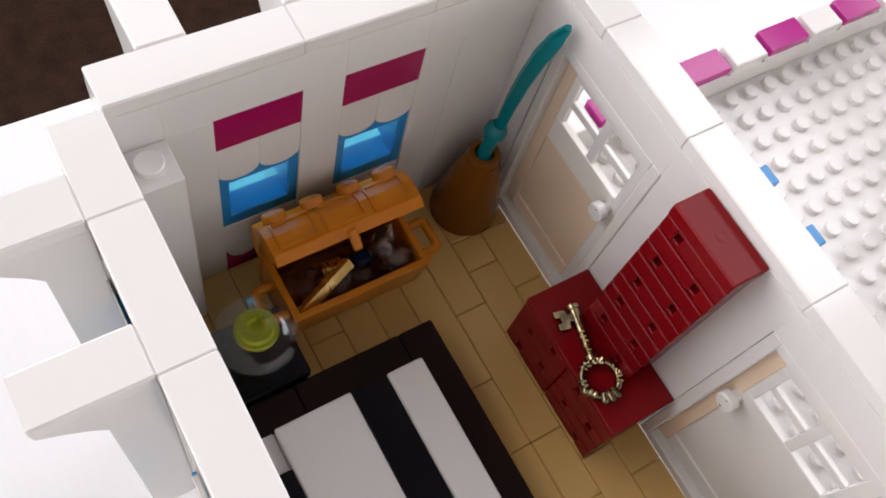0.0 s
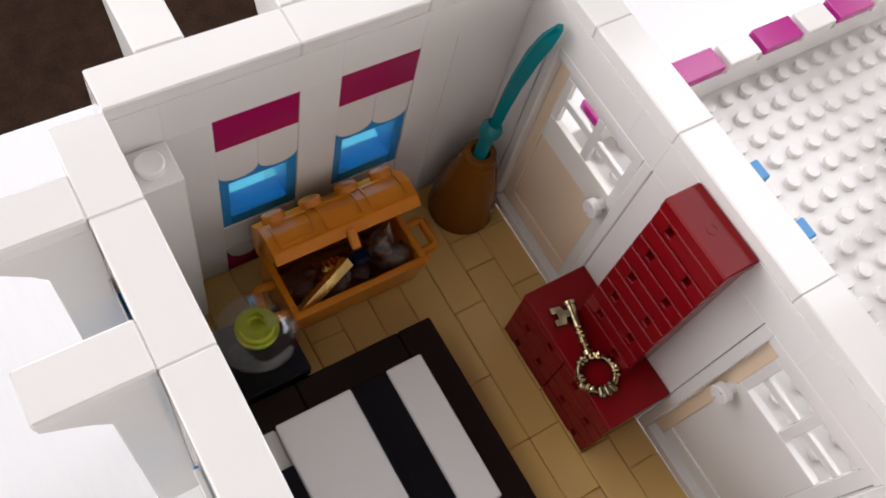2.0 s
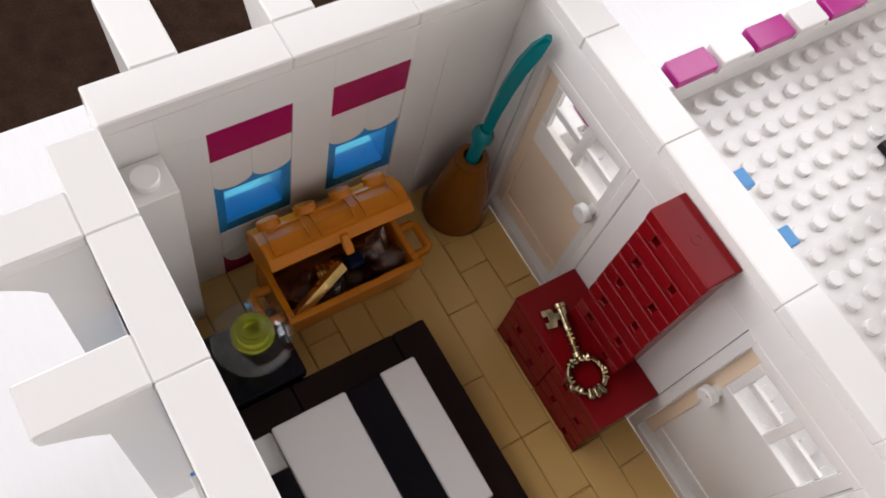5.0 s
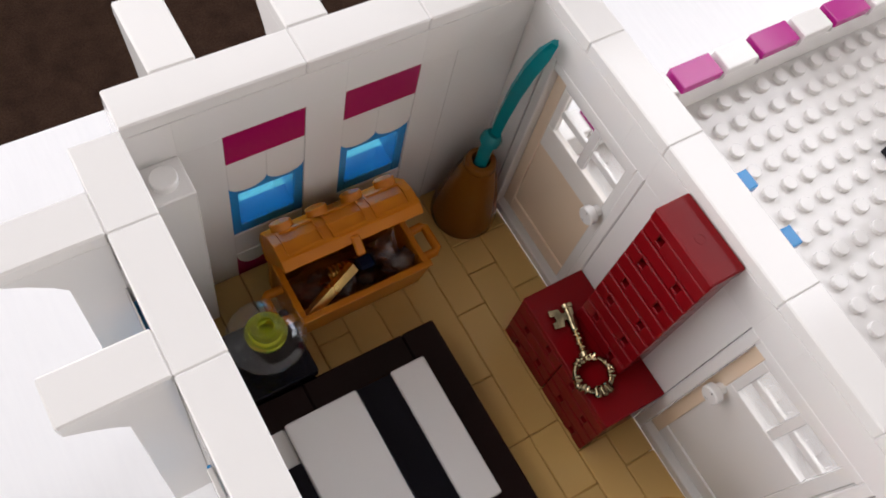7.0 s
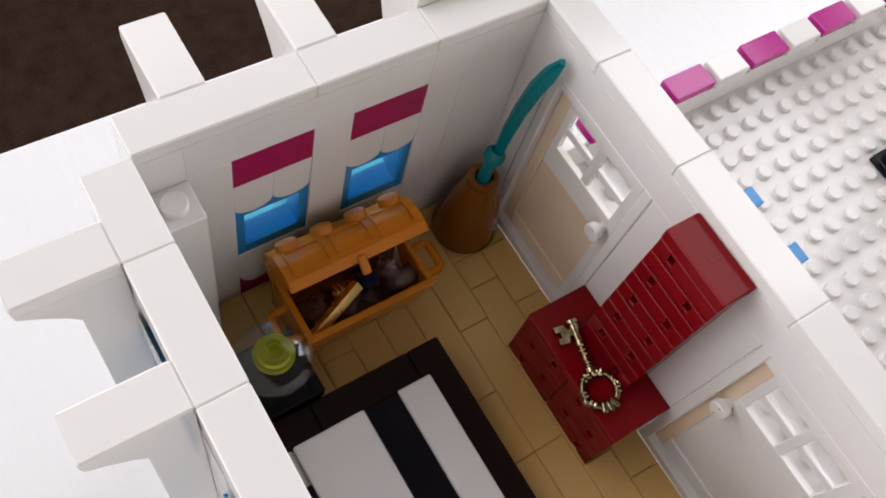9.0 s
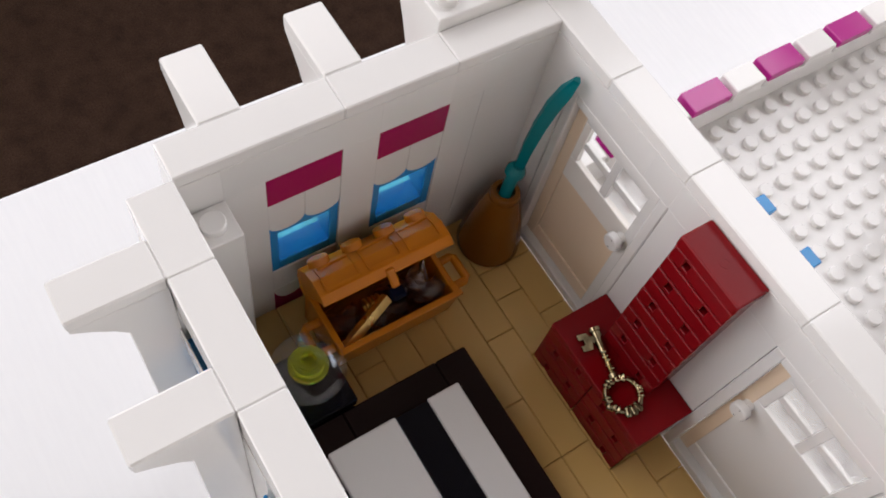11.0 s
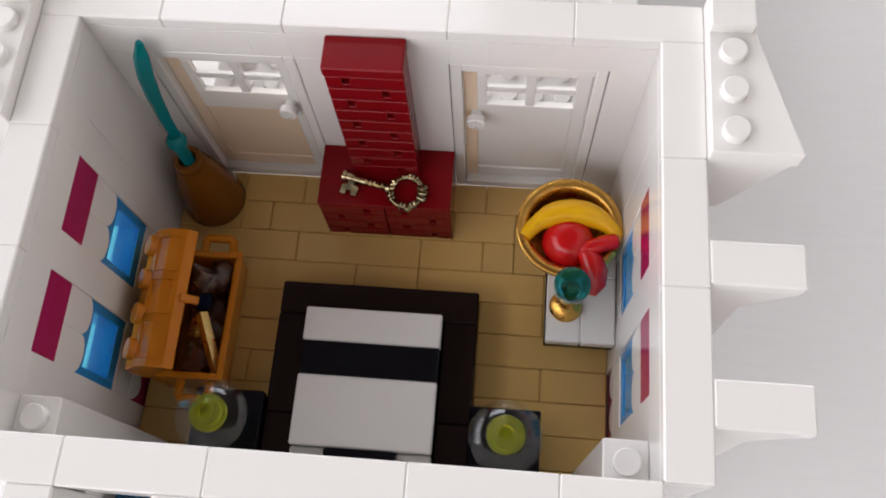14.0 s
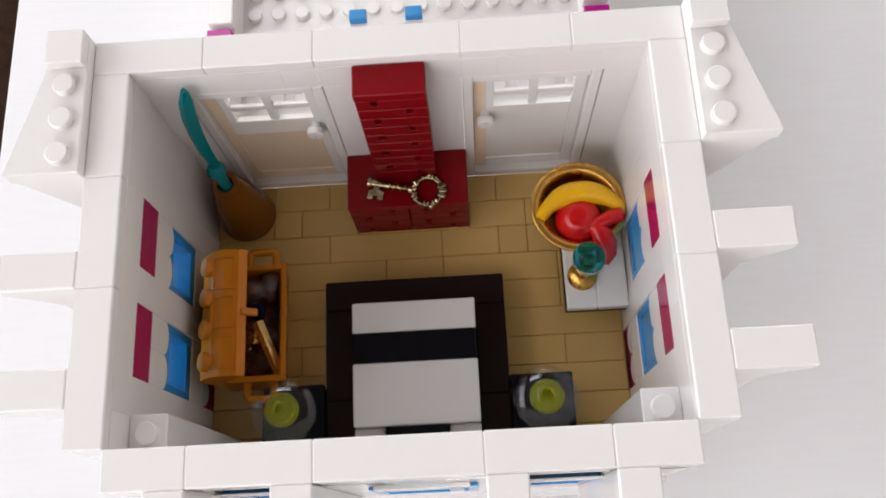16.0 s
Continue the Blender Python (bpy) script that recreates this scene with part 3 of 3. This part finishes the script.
def table_lamp(x):
    t = thing("table_lamp", (x, 2.5, 1.3), "table lamp with a clear round dish and neon-green core", "lamp", "table lamps")
    at = (x, 2.5, 1.3)
    part("core", lathe([(0, 0), (0.3, 0), (0.3, 1.2), (0.24, 1.5), (0, 1.5)], at, 32), GLASS, t, "clear round brick", True)
    # the dish lies with its hollow side down, like a shade
    prof = [(0.31, 1.66), (0.55, 1.65), (0.78, 1.58), (0.93, 1.49), (1.0, 1.38), (0.96, 1.36), (0.89, 1.44), (0.75, 1.53), (0.54, 1.59), (0.31, 1.6)]
    part("dish", lathe(prof, at, 56, closed=True), DISH, t, "clear round dish", True)
    prof = [(0, 1.6), (0.48, 1.6), (0.52, 1.63), (0.52, 1.72), (0.48, 1.75), (0.42, 1.75), (0.4, 1.78), (0.4, 1.95), (0.37, 1.98), (0.33, 1.98), (0.3, 2.0), (0.3, 2.12), (0.27, 2.14), (0.2, 2.14), (0.18, 2.11), (0.17, 1.84), (0, 1.82)]
    part("finial", lathe(prof, at, 40), GREEN_GLASS, t, "clear neon-green hollow stud", True)


def side_table():
    s = thing("side_table", (14, 7.4, 0), "low white tiled table on black plates against the wall", "table")
    part("tile", box(13.0, 13.995, 5.45, 7.45, 1.34, 1.7, 0.04), WHITE, s)
    part("tile", box(14.0, 14.99, 5.45, 7.45, 1.34, 1.7, 0.04), WHITE, s)
    part("tile", box(13.0, 13.995, 7.455, 9.45, 1.34, 1.7, 0.04), WHITE, s)
    part("tile", box(14.0, 14.99, 7.455, 9.45, 1.34, 1.7, 0.04), WHITE, s)
    part("plate", box(12.97, 14.98, 5.47, 9.4, 1.0, 1.34, 0.03), BLACK, s, "black plate")
    for x in (13.4, 14.5):
        for y in (6.2, 8.8):
            part("leg", box(x - 0.3, x + 0.3, y - 0.3, y + 0.3, 0, 1.0, 0.03), BLACK, s)


def fruit_bowl():
    b = thing("fruit_bowl", (13.48, 8.47, 1.7), "pearl gold round bowl on the white side table", "bowl")
    prof = [(0, 0), (0.7, 0), (0.8, 0.05), (1.2, 0.55), (1.45, 1.05), (1.52, 1.25), (1.51, 1.34), (1.44, 1.38), (1.3, 1.36), (1.18, 1.27), (1.1, 1.08), (0.92, 0.6), (0.55, 0.25), (0, 0.2)]
    part("bowl_body", lathe(prof, (13.48, 8.47, 1.7), 56), GOLD, b, smooth=True)


def banana():
    c = (13.6, 7.42, 2.95)
    path = []
    for k in range(15):
        a = radians(152 - k * (152 - 34) / 14)
        path.append((c[0] + 1.55 * math.cos(a), c[1] + 1.5 * math.sin(a) - 0.02, 3.0 + 0.12 * math.sin(math.pi * k / 14)))
    radii = [0.17, 0.22, 0.23, 0.27, 0.33, 0.36, 0.37, 0.37, 0.37, 0.36, 0.33, 0.28, 0.23, 0.2, 0.15]
    b = part("banana", tube(path, radii, 16), YELLOW, None, smooth=True)
    tagged(b, "yellow plastic banana lying in the gold bowl", "banana")


def apple():
    prof = []
    for k in range(15):
        a = -math.pi / 2 + math.pi * k / 14
        r, z = 0.75 * math.cos(a), 0.66 * math.sin(a)
        z -= 0.08 * math.exp(-((r / 0.2) ** 2)) * (1 if z > 0 else -0.7)
        prof.append((max(r, 0.0), z))
    prof[0], prof[-1] = (0, prof[0][1]), (0, prof[-1][1])
    a = part("apple", lathe(prof, (13.48, 8.1, 2.72), 32), BRIGHT_RED, None, smooth=True)
    tagged(a, "glossy bright red plastic apple in the gold bowl", "apple")


def pepper():
    p = thing("pepper", (14.2, 7.9, 2.9), "bright red plastic pepper hanging over the bowl's rim", "pepper")
    part("stalk", tube([(13.86, 7.74, 3.05), (14.1, 7.84, 3.15), (14.45, 7.97, 3.2), (14.78, 8.05, 3.2), (14.84, 8.06, 3.2)], [0.2, 0.23, 0.23, 0.22, 0.16], 14), BRIGHT_RED, p, smooth=True)
    part("pod", tube([(13.78, 7.72, 3.06), (13.95, 7.66, 3.1), (14.12, 7.46, 3.08), (14.24, 7.18, 3.0), (14.24, 6.85, 2.88), (14.16, 6.55, 2.8)], [0.16, 0.27, 0.34, 0.36, 0.31, 0.12], 18, 0.8), BRIGHT_RED, p, smooth=True)


def goblet():
    at = (13.55, 6.5, 1.7)
    g = thing("goblet", at, "pearl gold goblet with a clear teal cup on the side table", "goblet")
    part("foot", lathe([(0, 0), (0.46, 0), (0.48, 0.06), (0.44, 0.14), (0.25, 0.2), (0.16, 0.3), (0.14, 1.0), (0.24, 1.15), (0.24, 1.25), (0, 1.25)], at, 36), GOLD, g, smooth=True)
    part("cup", lathe([(0.2, 1.25), (0.36, 1.4), (0.46, 1.65), (0.5, 2.1), (0.46, 2.12), (0.42, 1.75), (0.32, 1.52), (0.14, 1.48), (0.14, 1.75), (0.1, 1.8), (0.0, 1.8), (0.0, 1.27)], at, 36), TEAL_GLASS, g, "clear teal cup", True)


# ---- red brick hearth with a chimney ----
def masonry_face(parent, x0, x1, y, z0, z1, rows, slots):
    """Brick courses in relief on a front face, each a slab a little proud, with joints between them."""
    h = (z1 - z0) / rows
    for r in range(rows):
        za, zb = z0 + r * h + 0.01, z0 + (r + 1) * h - 0.06
        cut = x0 + (x1 - x0) * slots[r % len(slots)]
        out = y - 0.06
        bm = box(x0 + 0.01, cut - 0.09, out, y + 0.3, za, zb, 0.025)
        bm = box(cut + 0.09, x1 - 0.01, out, y + 0.3, za, zb, 0.025, bm)
        bm = box(cut - 0.13, cut + 0.13, out + 0.02, y + 0.3, za + 0.01, za + (zb - za) * 0.24, 0.02, bm)
        bm = box(cut - 0.13, cut + 0.13, out + 0.02, y + 0.3, za + (zb - za) * 0.78, zb - 0.01, 0.02, bm)
        part("brick_course", bm, RED, parent)


def hearth():
    h = thing("hearth", (8, 10, 0), "dark red plastic brick hearth with a tall chimney", "fireplace")
    part("base", box(6.03, 9.97, 9.42, 10.99, 0, 2.37, 0.02), RED, h)
    masonry_face(h, 6, 8, 9.1, 0, 2.19, 4, (0.3, 0.72))
    masonry_face(h, 8, 10, 9.1, 0, 2.19, 4, (0.72, 0.3))
    part("slab", box(6, 10, 9.03, 10.99, 2.2, 2.4, 0.03), RED, h)
    part("chimney", box(7.04, 8.96, 10.42, 10.99, 2.4, 7.92, 0.03), RED, h)
    part("chimney_cap", box(7, 9, 10.03, 10.99, 7.92, 8.3, 0.04), RED, h)
    part("mould_mark", lathe([(0.09, 0), (0.14, 0), (0.14, 0.012), (0.09, 0.012)], (8.0, 10.5, 8.298), 24, closed=True), RED, h, smooth=True)
    masonry_face(h, 7, 9, 10.15, 2.42, 7.9, 10, (0.74, 0.26))


def key():
    z = 2.49
    k = thing("key", (8, 9.6, 2.4), "ornate antique gold key lying on the red hearth", "key")
    c = Vector((8.66, 9.5, z + 0.03))
    bm = ring(c, 0.48, 0.085, 48, 10)
    # paired bands and knuckles round the bow
    for a in (62, 98, 152, 208, 262, 298):
        for off in (-7, 7):
            d = Vector((math.cos(radians(a + off)), math.sin(radians(a + off)), 0))
            bm = ring(c + d * 0.48, 0.1, 0.04, 14, 6, Matrix.Rotation(radians(a + off), 4, "Z") @ Matrix.Rotation(radians(90), 4, "X"), bm)
    for a in (80, 280):
        d = Vector((math.cos(radians(a)), math.sin(radians(a)), 0))
        bm = ball(c + d * 0.55, 0.11, 0.11, 0.11, bm, 12)
    for a in (-22, -3, 16):
        d = Vector((math.cos(radians(a)), math.sin(radians(a)), 0))
        bm = tube([c + d * 0.34, c + d * 0.4, c + d * 0.6, c + d * 0.65], [0.07, 0.12, 0.12, 0.07], 12, bm=bm)
    for a in (145, 168, 191):
        d = Vector((math.cos(radians(a)), math.sin(radians(a)), 0))
        bm = ball(c + d * 0.44, 0.12, 0.12, 0.13, bm, 12)
    part("bow", bm, BRASS, k, smooth=True)
    a, b = Vector((8.18, 9.6, z)), Vector((6.72, 9.93, z))
    n = 90
    path = [a.lerp(b, i / n) for i in range(n + 1)]
    radii = []
    for i in range(n + 1):
        f = i / n
        radii.append(0.19 if f < 0.08 else (0.1 + 0.06 * (0.5 + 0.5 * math.cos(f * 75)) if f < 0.52 else (0.18 if f > 0.93 else 0.14)))
    part("shank", tube(path, radii, 14), BRASS, k, smooth=True)
    d = (b - a).normalized()
    q = Vector((d.y, -d.x, 0)) * -1
    q = q if q.y < 0 else -q
    root = b - d * 0.3
    outline = [(-0.1, 0.0), (0.12, 0.0), (0.1, 0.2), (0.28, 0.26), (0.28, 0.56), (0.1, 0.56), (0.1, 0.44), (-0.06, 0.44), (-0.06, 0.58), (-0.24, 0.58), (-0.24, 0.28), (-0.1, 0.22)]
    bm = prism([((root - d * u + q * v).x, (root - d * u + q * v).y) for u, v in outline], z - 0.07, z + 0.07, "z", 0.02)
    part("bit", bm, BRASS, k)


# ---- treasure chest ----
def chest():
    c = thing("treasure_chest", (2.9, 5.55, 0), "orange-gold plastic treasure chest with its curved lid open", "chest")
    x0, x1, y0, y1, top = 1.68, 3.9, 3.6, 7.5, 1.85
    body = thing("chest_body", (0, 0, 0))
    body.parent, body.location = c, (0, 0, 0)
    part("front_wall", prism([(3.38, 0.1), (3.55, 0.1), (3.84, top), (3.66, top)], y0, y1, "y", 0.02), ORANGE, body)
    part("back_wall", box(x0, x0 + 0.18, y0, y1, 0.1, top, 0.03), ORANGE, body)
    part("end_wall", box(x0 + 0.18, 3.5, y0 + 0.01, y0 + 0.19, 0.1, top, 0.03), ORANGE, body)
    part("end_wall", box(x0 + 0.18, 3.5, y1 - 0.19, y1 - 0.01, 0.1, top, 0.03), ORANGE, body)
    part("bottom", box(x0, 3.5, y0 + 0.02, y1 - 0.02, 0, 0.2, 0.03), ORANGE, body)
    part("front_rim", box(3.7, 3.87, y0 - 0.03, y1 + 0.03, top - 0.02, top + 0.06, 0.02), ORANGE, body)
    for y in (y0, y1 - 0.2):
        part("end_wall", prism([(3.5, 0.1), (3.52, 0.1), (3.8, top + 0.01), (3.5, top + 0.01)], y + 0.012, y + 0.188, "y"), ORANGE, body)
    for s, y in ((-1, y0), (1, y1)):
        bm = tube([(2.55, y, 1.45), (2.55, y + s * 0.42, 1.5), (2.62, y + s * 0.52, 1.5), (3.35, y + s * 0.52, 1.5), (3.42, y + s * 0.42, 1.5), (3.42, y, 1.45)], 0.13, 12)
        part("handle", bm, ORANGE, c, smooth=True)
    # lid, hinged along the back edge and thrown open
    lid = thing("lid", (0, 0, 0))
    lid.parent = c
    turn = Matrix.Rotation(radians(-52), 4, "Y")
    outer = [(0.0, 0.0), (0.02, 0.3), (0.25, 0.68), (0.6, 0.9), (1.3, 0.9), (1.68, 0.68), (1.93, 0.3), (1.95, 0.0)]
    inner = [(1.78, 0.0), (1.76, 0.25), (1.55, 0.55), (1.25, 0.74), (0.65, 0.74), (0.4, 0.55), (0.19, 0.25), (0.17, 0.0)]

    def hinged(name, bm, label="", smooth=False):
        for v in bm.verts:
            v.co = turn @ v.co + Vector((1.75, 5.53, 1.8))
        return part(name, bm, ORANGE, lid, label, smooth)

    hinged("shell", prism(outer + inner, -2.0, 2.0, "y", 0.02))
    for s in (-1, 1):
        cap = [(0.05, 0.02)] + [(u * 0.97 + 0.03, w * 0.96) for u, w in outer[1:-1]] + [(1.9, 0.02)]
        hinged("lid_end", prism(cap, s * 1.98, s * 1.78, "y", 0.02))
    for y in (-1.25, 0.0, 1.25):
        for ya, yb in ((y - 0.52, y - 0.46), (y + 0.46, y + 0.52)):
            hinged("panel_edge", prism([(1.36, 0.86), (1.70, 0.66), (1.90, 0.36), (1.95, 0.38), (1.74, 0.71), (1.38, 0.92)], ya, yb, "y"))
        hinged("panel_edge", prism([(1.33, 0.87), (1.40, 0.83), (1.42, 0.89), (1.33, 0.93)], y - 0.46, y + 0.46, "y"))
        hinged("panel_edge", prism([(1.86, 0.4), (1.9, 0.34), (1.96, 0.36), (1.92, 0.44)], y - 0.46, y + 0.46, "y"))
    for y in (-1.5, -0.5, 0.5, 1.5):
        hinged("stud", stud(1.12, y, 0.9, h=0.21), smooth=True)
    hinged("hasp", box(1.9, 2.05, -0.12, 0.12, -0.35, 0.2, 0.04))
    lid.location = (0, 0, 0)


def rock(centre, r):
    """A faceted, uneven gem."""
    bm = bmesh.new()
    bmesh.ops.create_icosphere(bm, subdivisions=1, radius=1)
    for v in bm.verts:
        k = r * (1 + 0.8 * noise.noise(v.co * 2.1 + Vector(centre) * 3))
        v.co = Vector(centre) + Vector((v.co.x * k, v.co.y * k * 1.25, v.co.z * k * 0.85))
    return bm


def treasure():
    rng = random.Random(4)
    n = 0
    for y in (4.05, 4.6, 5.1, 5.7, 6.3, 6.85, 7.05, 4.3, 6.6, 5.4, 4.0, 4.45, 4.9, 5.9, 6.5, 6.2):
        x = 2.4 + rng.random() * 0.85
        r = 0.24 + rng.random() * 0.12
        g = part("gem", rock((x, y, 1.05 + rng.random() * 0.4), r), CRYSTAL)
        tagged(g, "smoky clear plastic gem heaped in the chest", "gem", "gems in the chest")
    for at, r in (((3.2, 6.95, 1.5), 0.42), ((2.75, 6.75, 1.45), 0.44)):
        big = part("gem", rock(at, r), ICE)
        tagged(big, "large clear plastic gem on top of the heap", "gem", "gems in the chest")
    bed_of = part("treasure_filling", ball((2.65, 5.55, 0.5), 0.75, 1.7, 0.45, None, 24, 0.5), STRAW)
    tagged(bed_of, "dark heap of brown pieces filling the chest", "heap")
    bar = part("gold_bar", tube([(3.62, 3.86, 1.62), (2.92, 5.55, 1.8)], [0.18, 0.18], 4), PALE_GOLD)
    tagged(bar, "pearl gold bar leaning across the chest", "bar")
    coil = None
    for k in range(4):
        coil = ring((2.75 + 0.02 * k, 5.0 + 0.13 * k, 1.42 + 0.03 * k), 0.2, 0.05, 20, 8, Matrix.Rotation(radians(90), 4, "X"), coil)
    tagged(part("coil", coil, GOLD, None, "", True), "small pearl gold coil among the gems", "coil")
    tagged(part("navy_block", box(2.6, 3.05, 5.72, 6.25, 1.0, 1.62, 0.08), NAVY), "dark navy plastic piece among the gems", "block")


# ---- straw broom pot and sabre ----
def broom_head():
    b = thing("broom_head", (2.06, 9.95, 0), "brown plastic bell-shaped broom head in the corner", "broom")
    n = 48
    prof = [(0.0, 0.0), (0.98, 0.0), (1.02, 0.1), (0.99, 0.45), (0.84, 1.3), (0.65, 2.2), (0.48, 2.82), (0.24, 2.82), (0.0, 2.7)]
    bm = lathe(prof, (2.06, 9.95, 0), n)
    for v in bm.verts:
        d = Vector((v.co.x - 2.06, v.co.y - 9.95, 0))
        if 0.05 < v.co.z < 2.7 and d.length > 0.5:
            a = math.atan2(d.y, d.x)
            v.co += d.normalized() * 0.02 * math.sin(a * 24)
    part("bristles", bm, STRAW, b, smooth=True)
    part("collar", lathe([(0.26, 2.78), (0.45, 2.8), (0.47, 2.87), (0.45, 2.99), (0.41, 3.05), (0.28, 3.05), (0.25, 3.0)], (2.06, 9.95, 0), 36, closed=True), STRAW, b, smooth=True)


def sabre():
    s = thing("sabre", (2.06, 9.95, 2.7), "teal plastic curved sabre standing in the broom head", "sabre")
    part("grip", tube([(2.06, 9.95, 2.6), (2.06, 9.98, 3.5), (2.05, 10.02, 4.0)], [0.21, 0.2, 0.19], 14), TEAL, s, smooth=True)
    bm = tube([(2.05, 10.0, 3.82), (2.05, 10.02, 3.92), (2.05, 10.06, 4.1), (2.05, 10.1, 4.25)], [0.2, 0.3, 0.3, 0.2], 16)
    part("guard", bm, TEAL, s, smooth=True)
    spine = [(2.06, 10.1, 4.2), (2.02, 10.2, 5.0), (2.02, 10.33, 5.9), (2.08, 10.47, 6.8), (2.2, 10.6, 7.5), (2.31, 10.7, 8.0)]
    half = [0.18, 0.2, 0.22, 0.23, 0.21, 0.1]
    bm = bmesh.new()
    rings = []
    for (x, y, z), w in zip(spine, half):
        rings.append([bm.verts.new((x + a * w, y + b, z + c * w)) for a, b, c in ((-1, -0.02, 0.1), (-0.4, -0.11, 0), (1, -0.02, -0.1), (1, 0.02, -0.1), (-0.4, 0.11, 0), (-1, 0.02, 0.1))])
    for a, b in zip(rings, rings[1:]):
        for k in range(6):
            bm.faces.new((a[k], a[(k + 1) % 6], b[(k + 1) % 6], b[k]))
    bm.faces.new(rings[0])
    bm.faces.new(rings[-1][::-1])
    part("blade", bm, TEAL, s)


bed()
for x in (4, 12):
    nightstand(x)
    table_lamp(x)
side_table()
fruit_bowl()
banana()
apple()
pepper()
goblet()
hearth()
key()
chest()
treasure()
broom_head()
sabre()

# ---- floor tiles, row by row from the back ----
floor = part("floor", box(1.0, 15.0, 1.0, 11.0, -0.8, -0.37, 0), TAN)
tagged(floor, "tan plastic floor of smooth tiles in staggered rows", "floor", kind="structure")
ROW_JOINTS = ((3, 5, 7, 9, 11, 13), (3, 4, 6, 8, 10, 12), (5, 9, 11, 12), (3, 7, 9, 13), (3, 5, 9, 11, 13), (5, 9, 11), (2, 4, 8, 11, 13), (3, 5, 9, 11), (5, 7, 11, 13), (3, 5, 9, 11))
for r, joints in enumerate(ROW_JOINTS):
    ends = (1, *joints, 15)
    for a, b in zip(ends, ends[1:]):
        piece("tile", a + 0.006, b - 0.006, 10 - r + 0.006, 11 - r - 0.006, -0.4, 0, TAN, floor, 0.035)
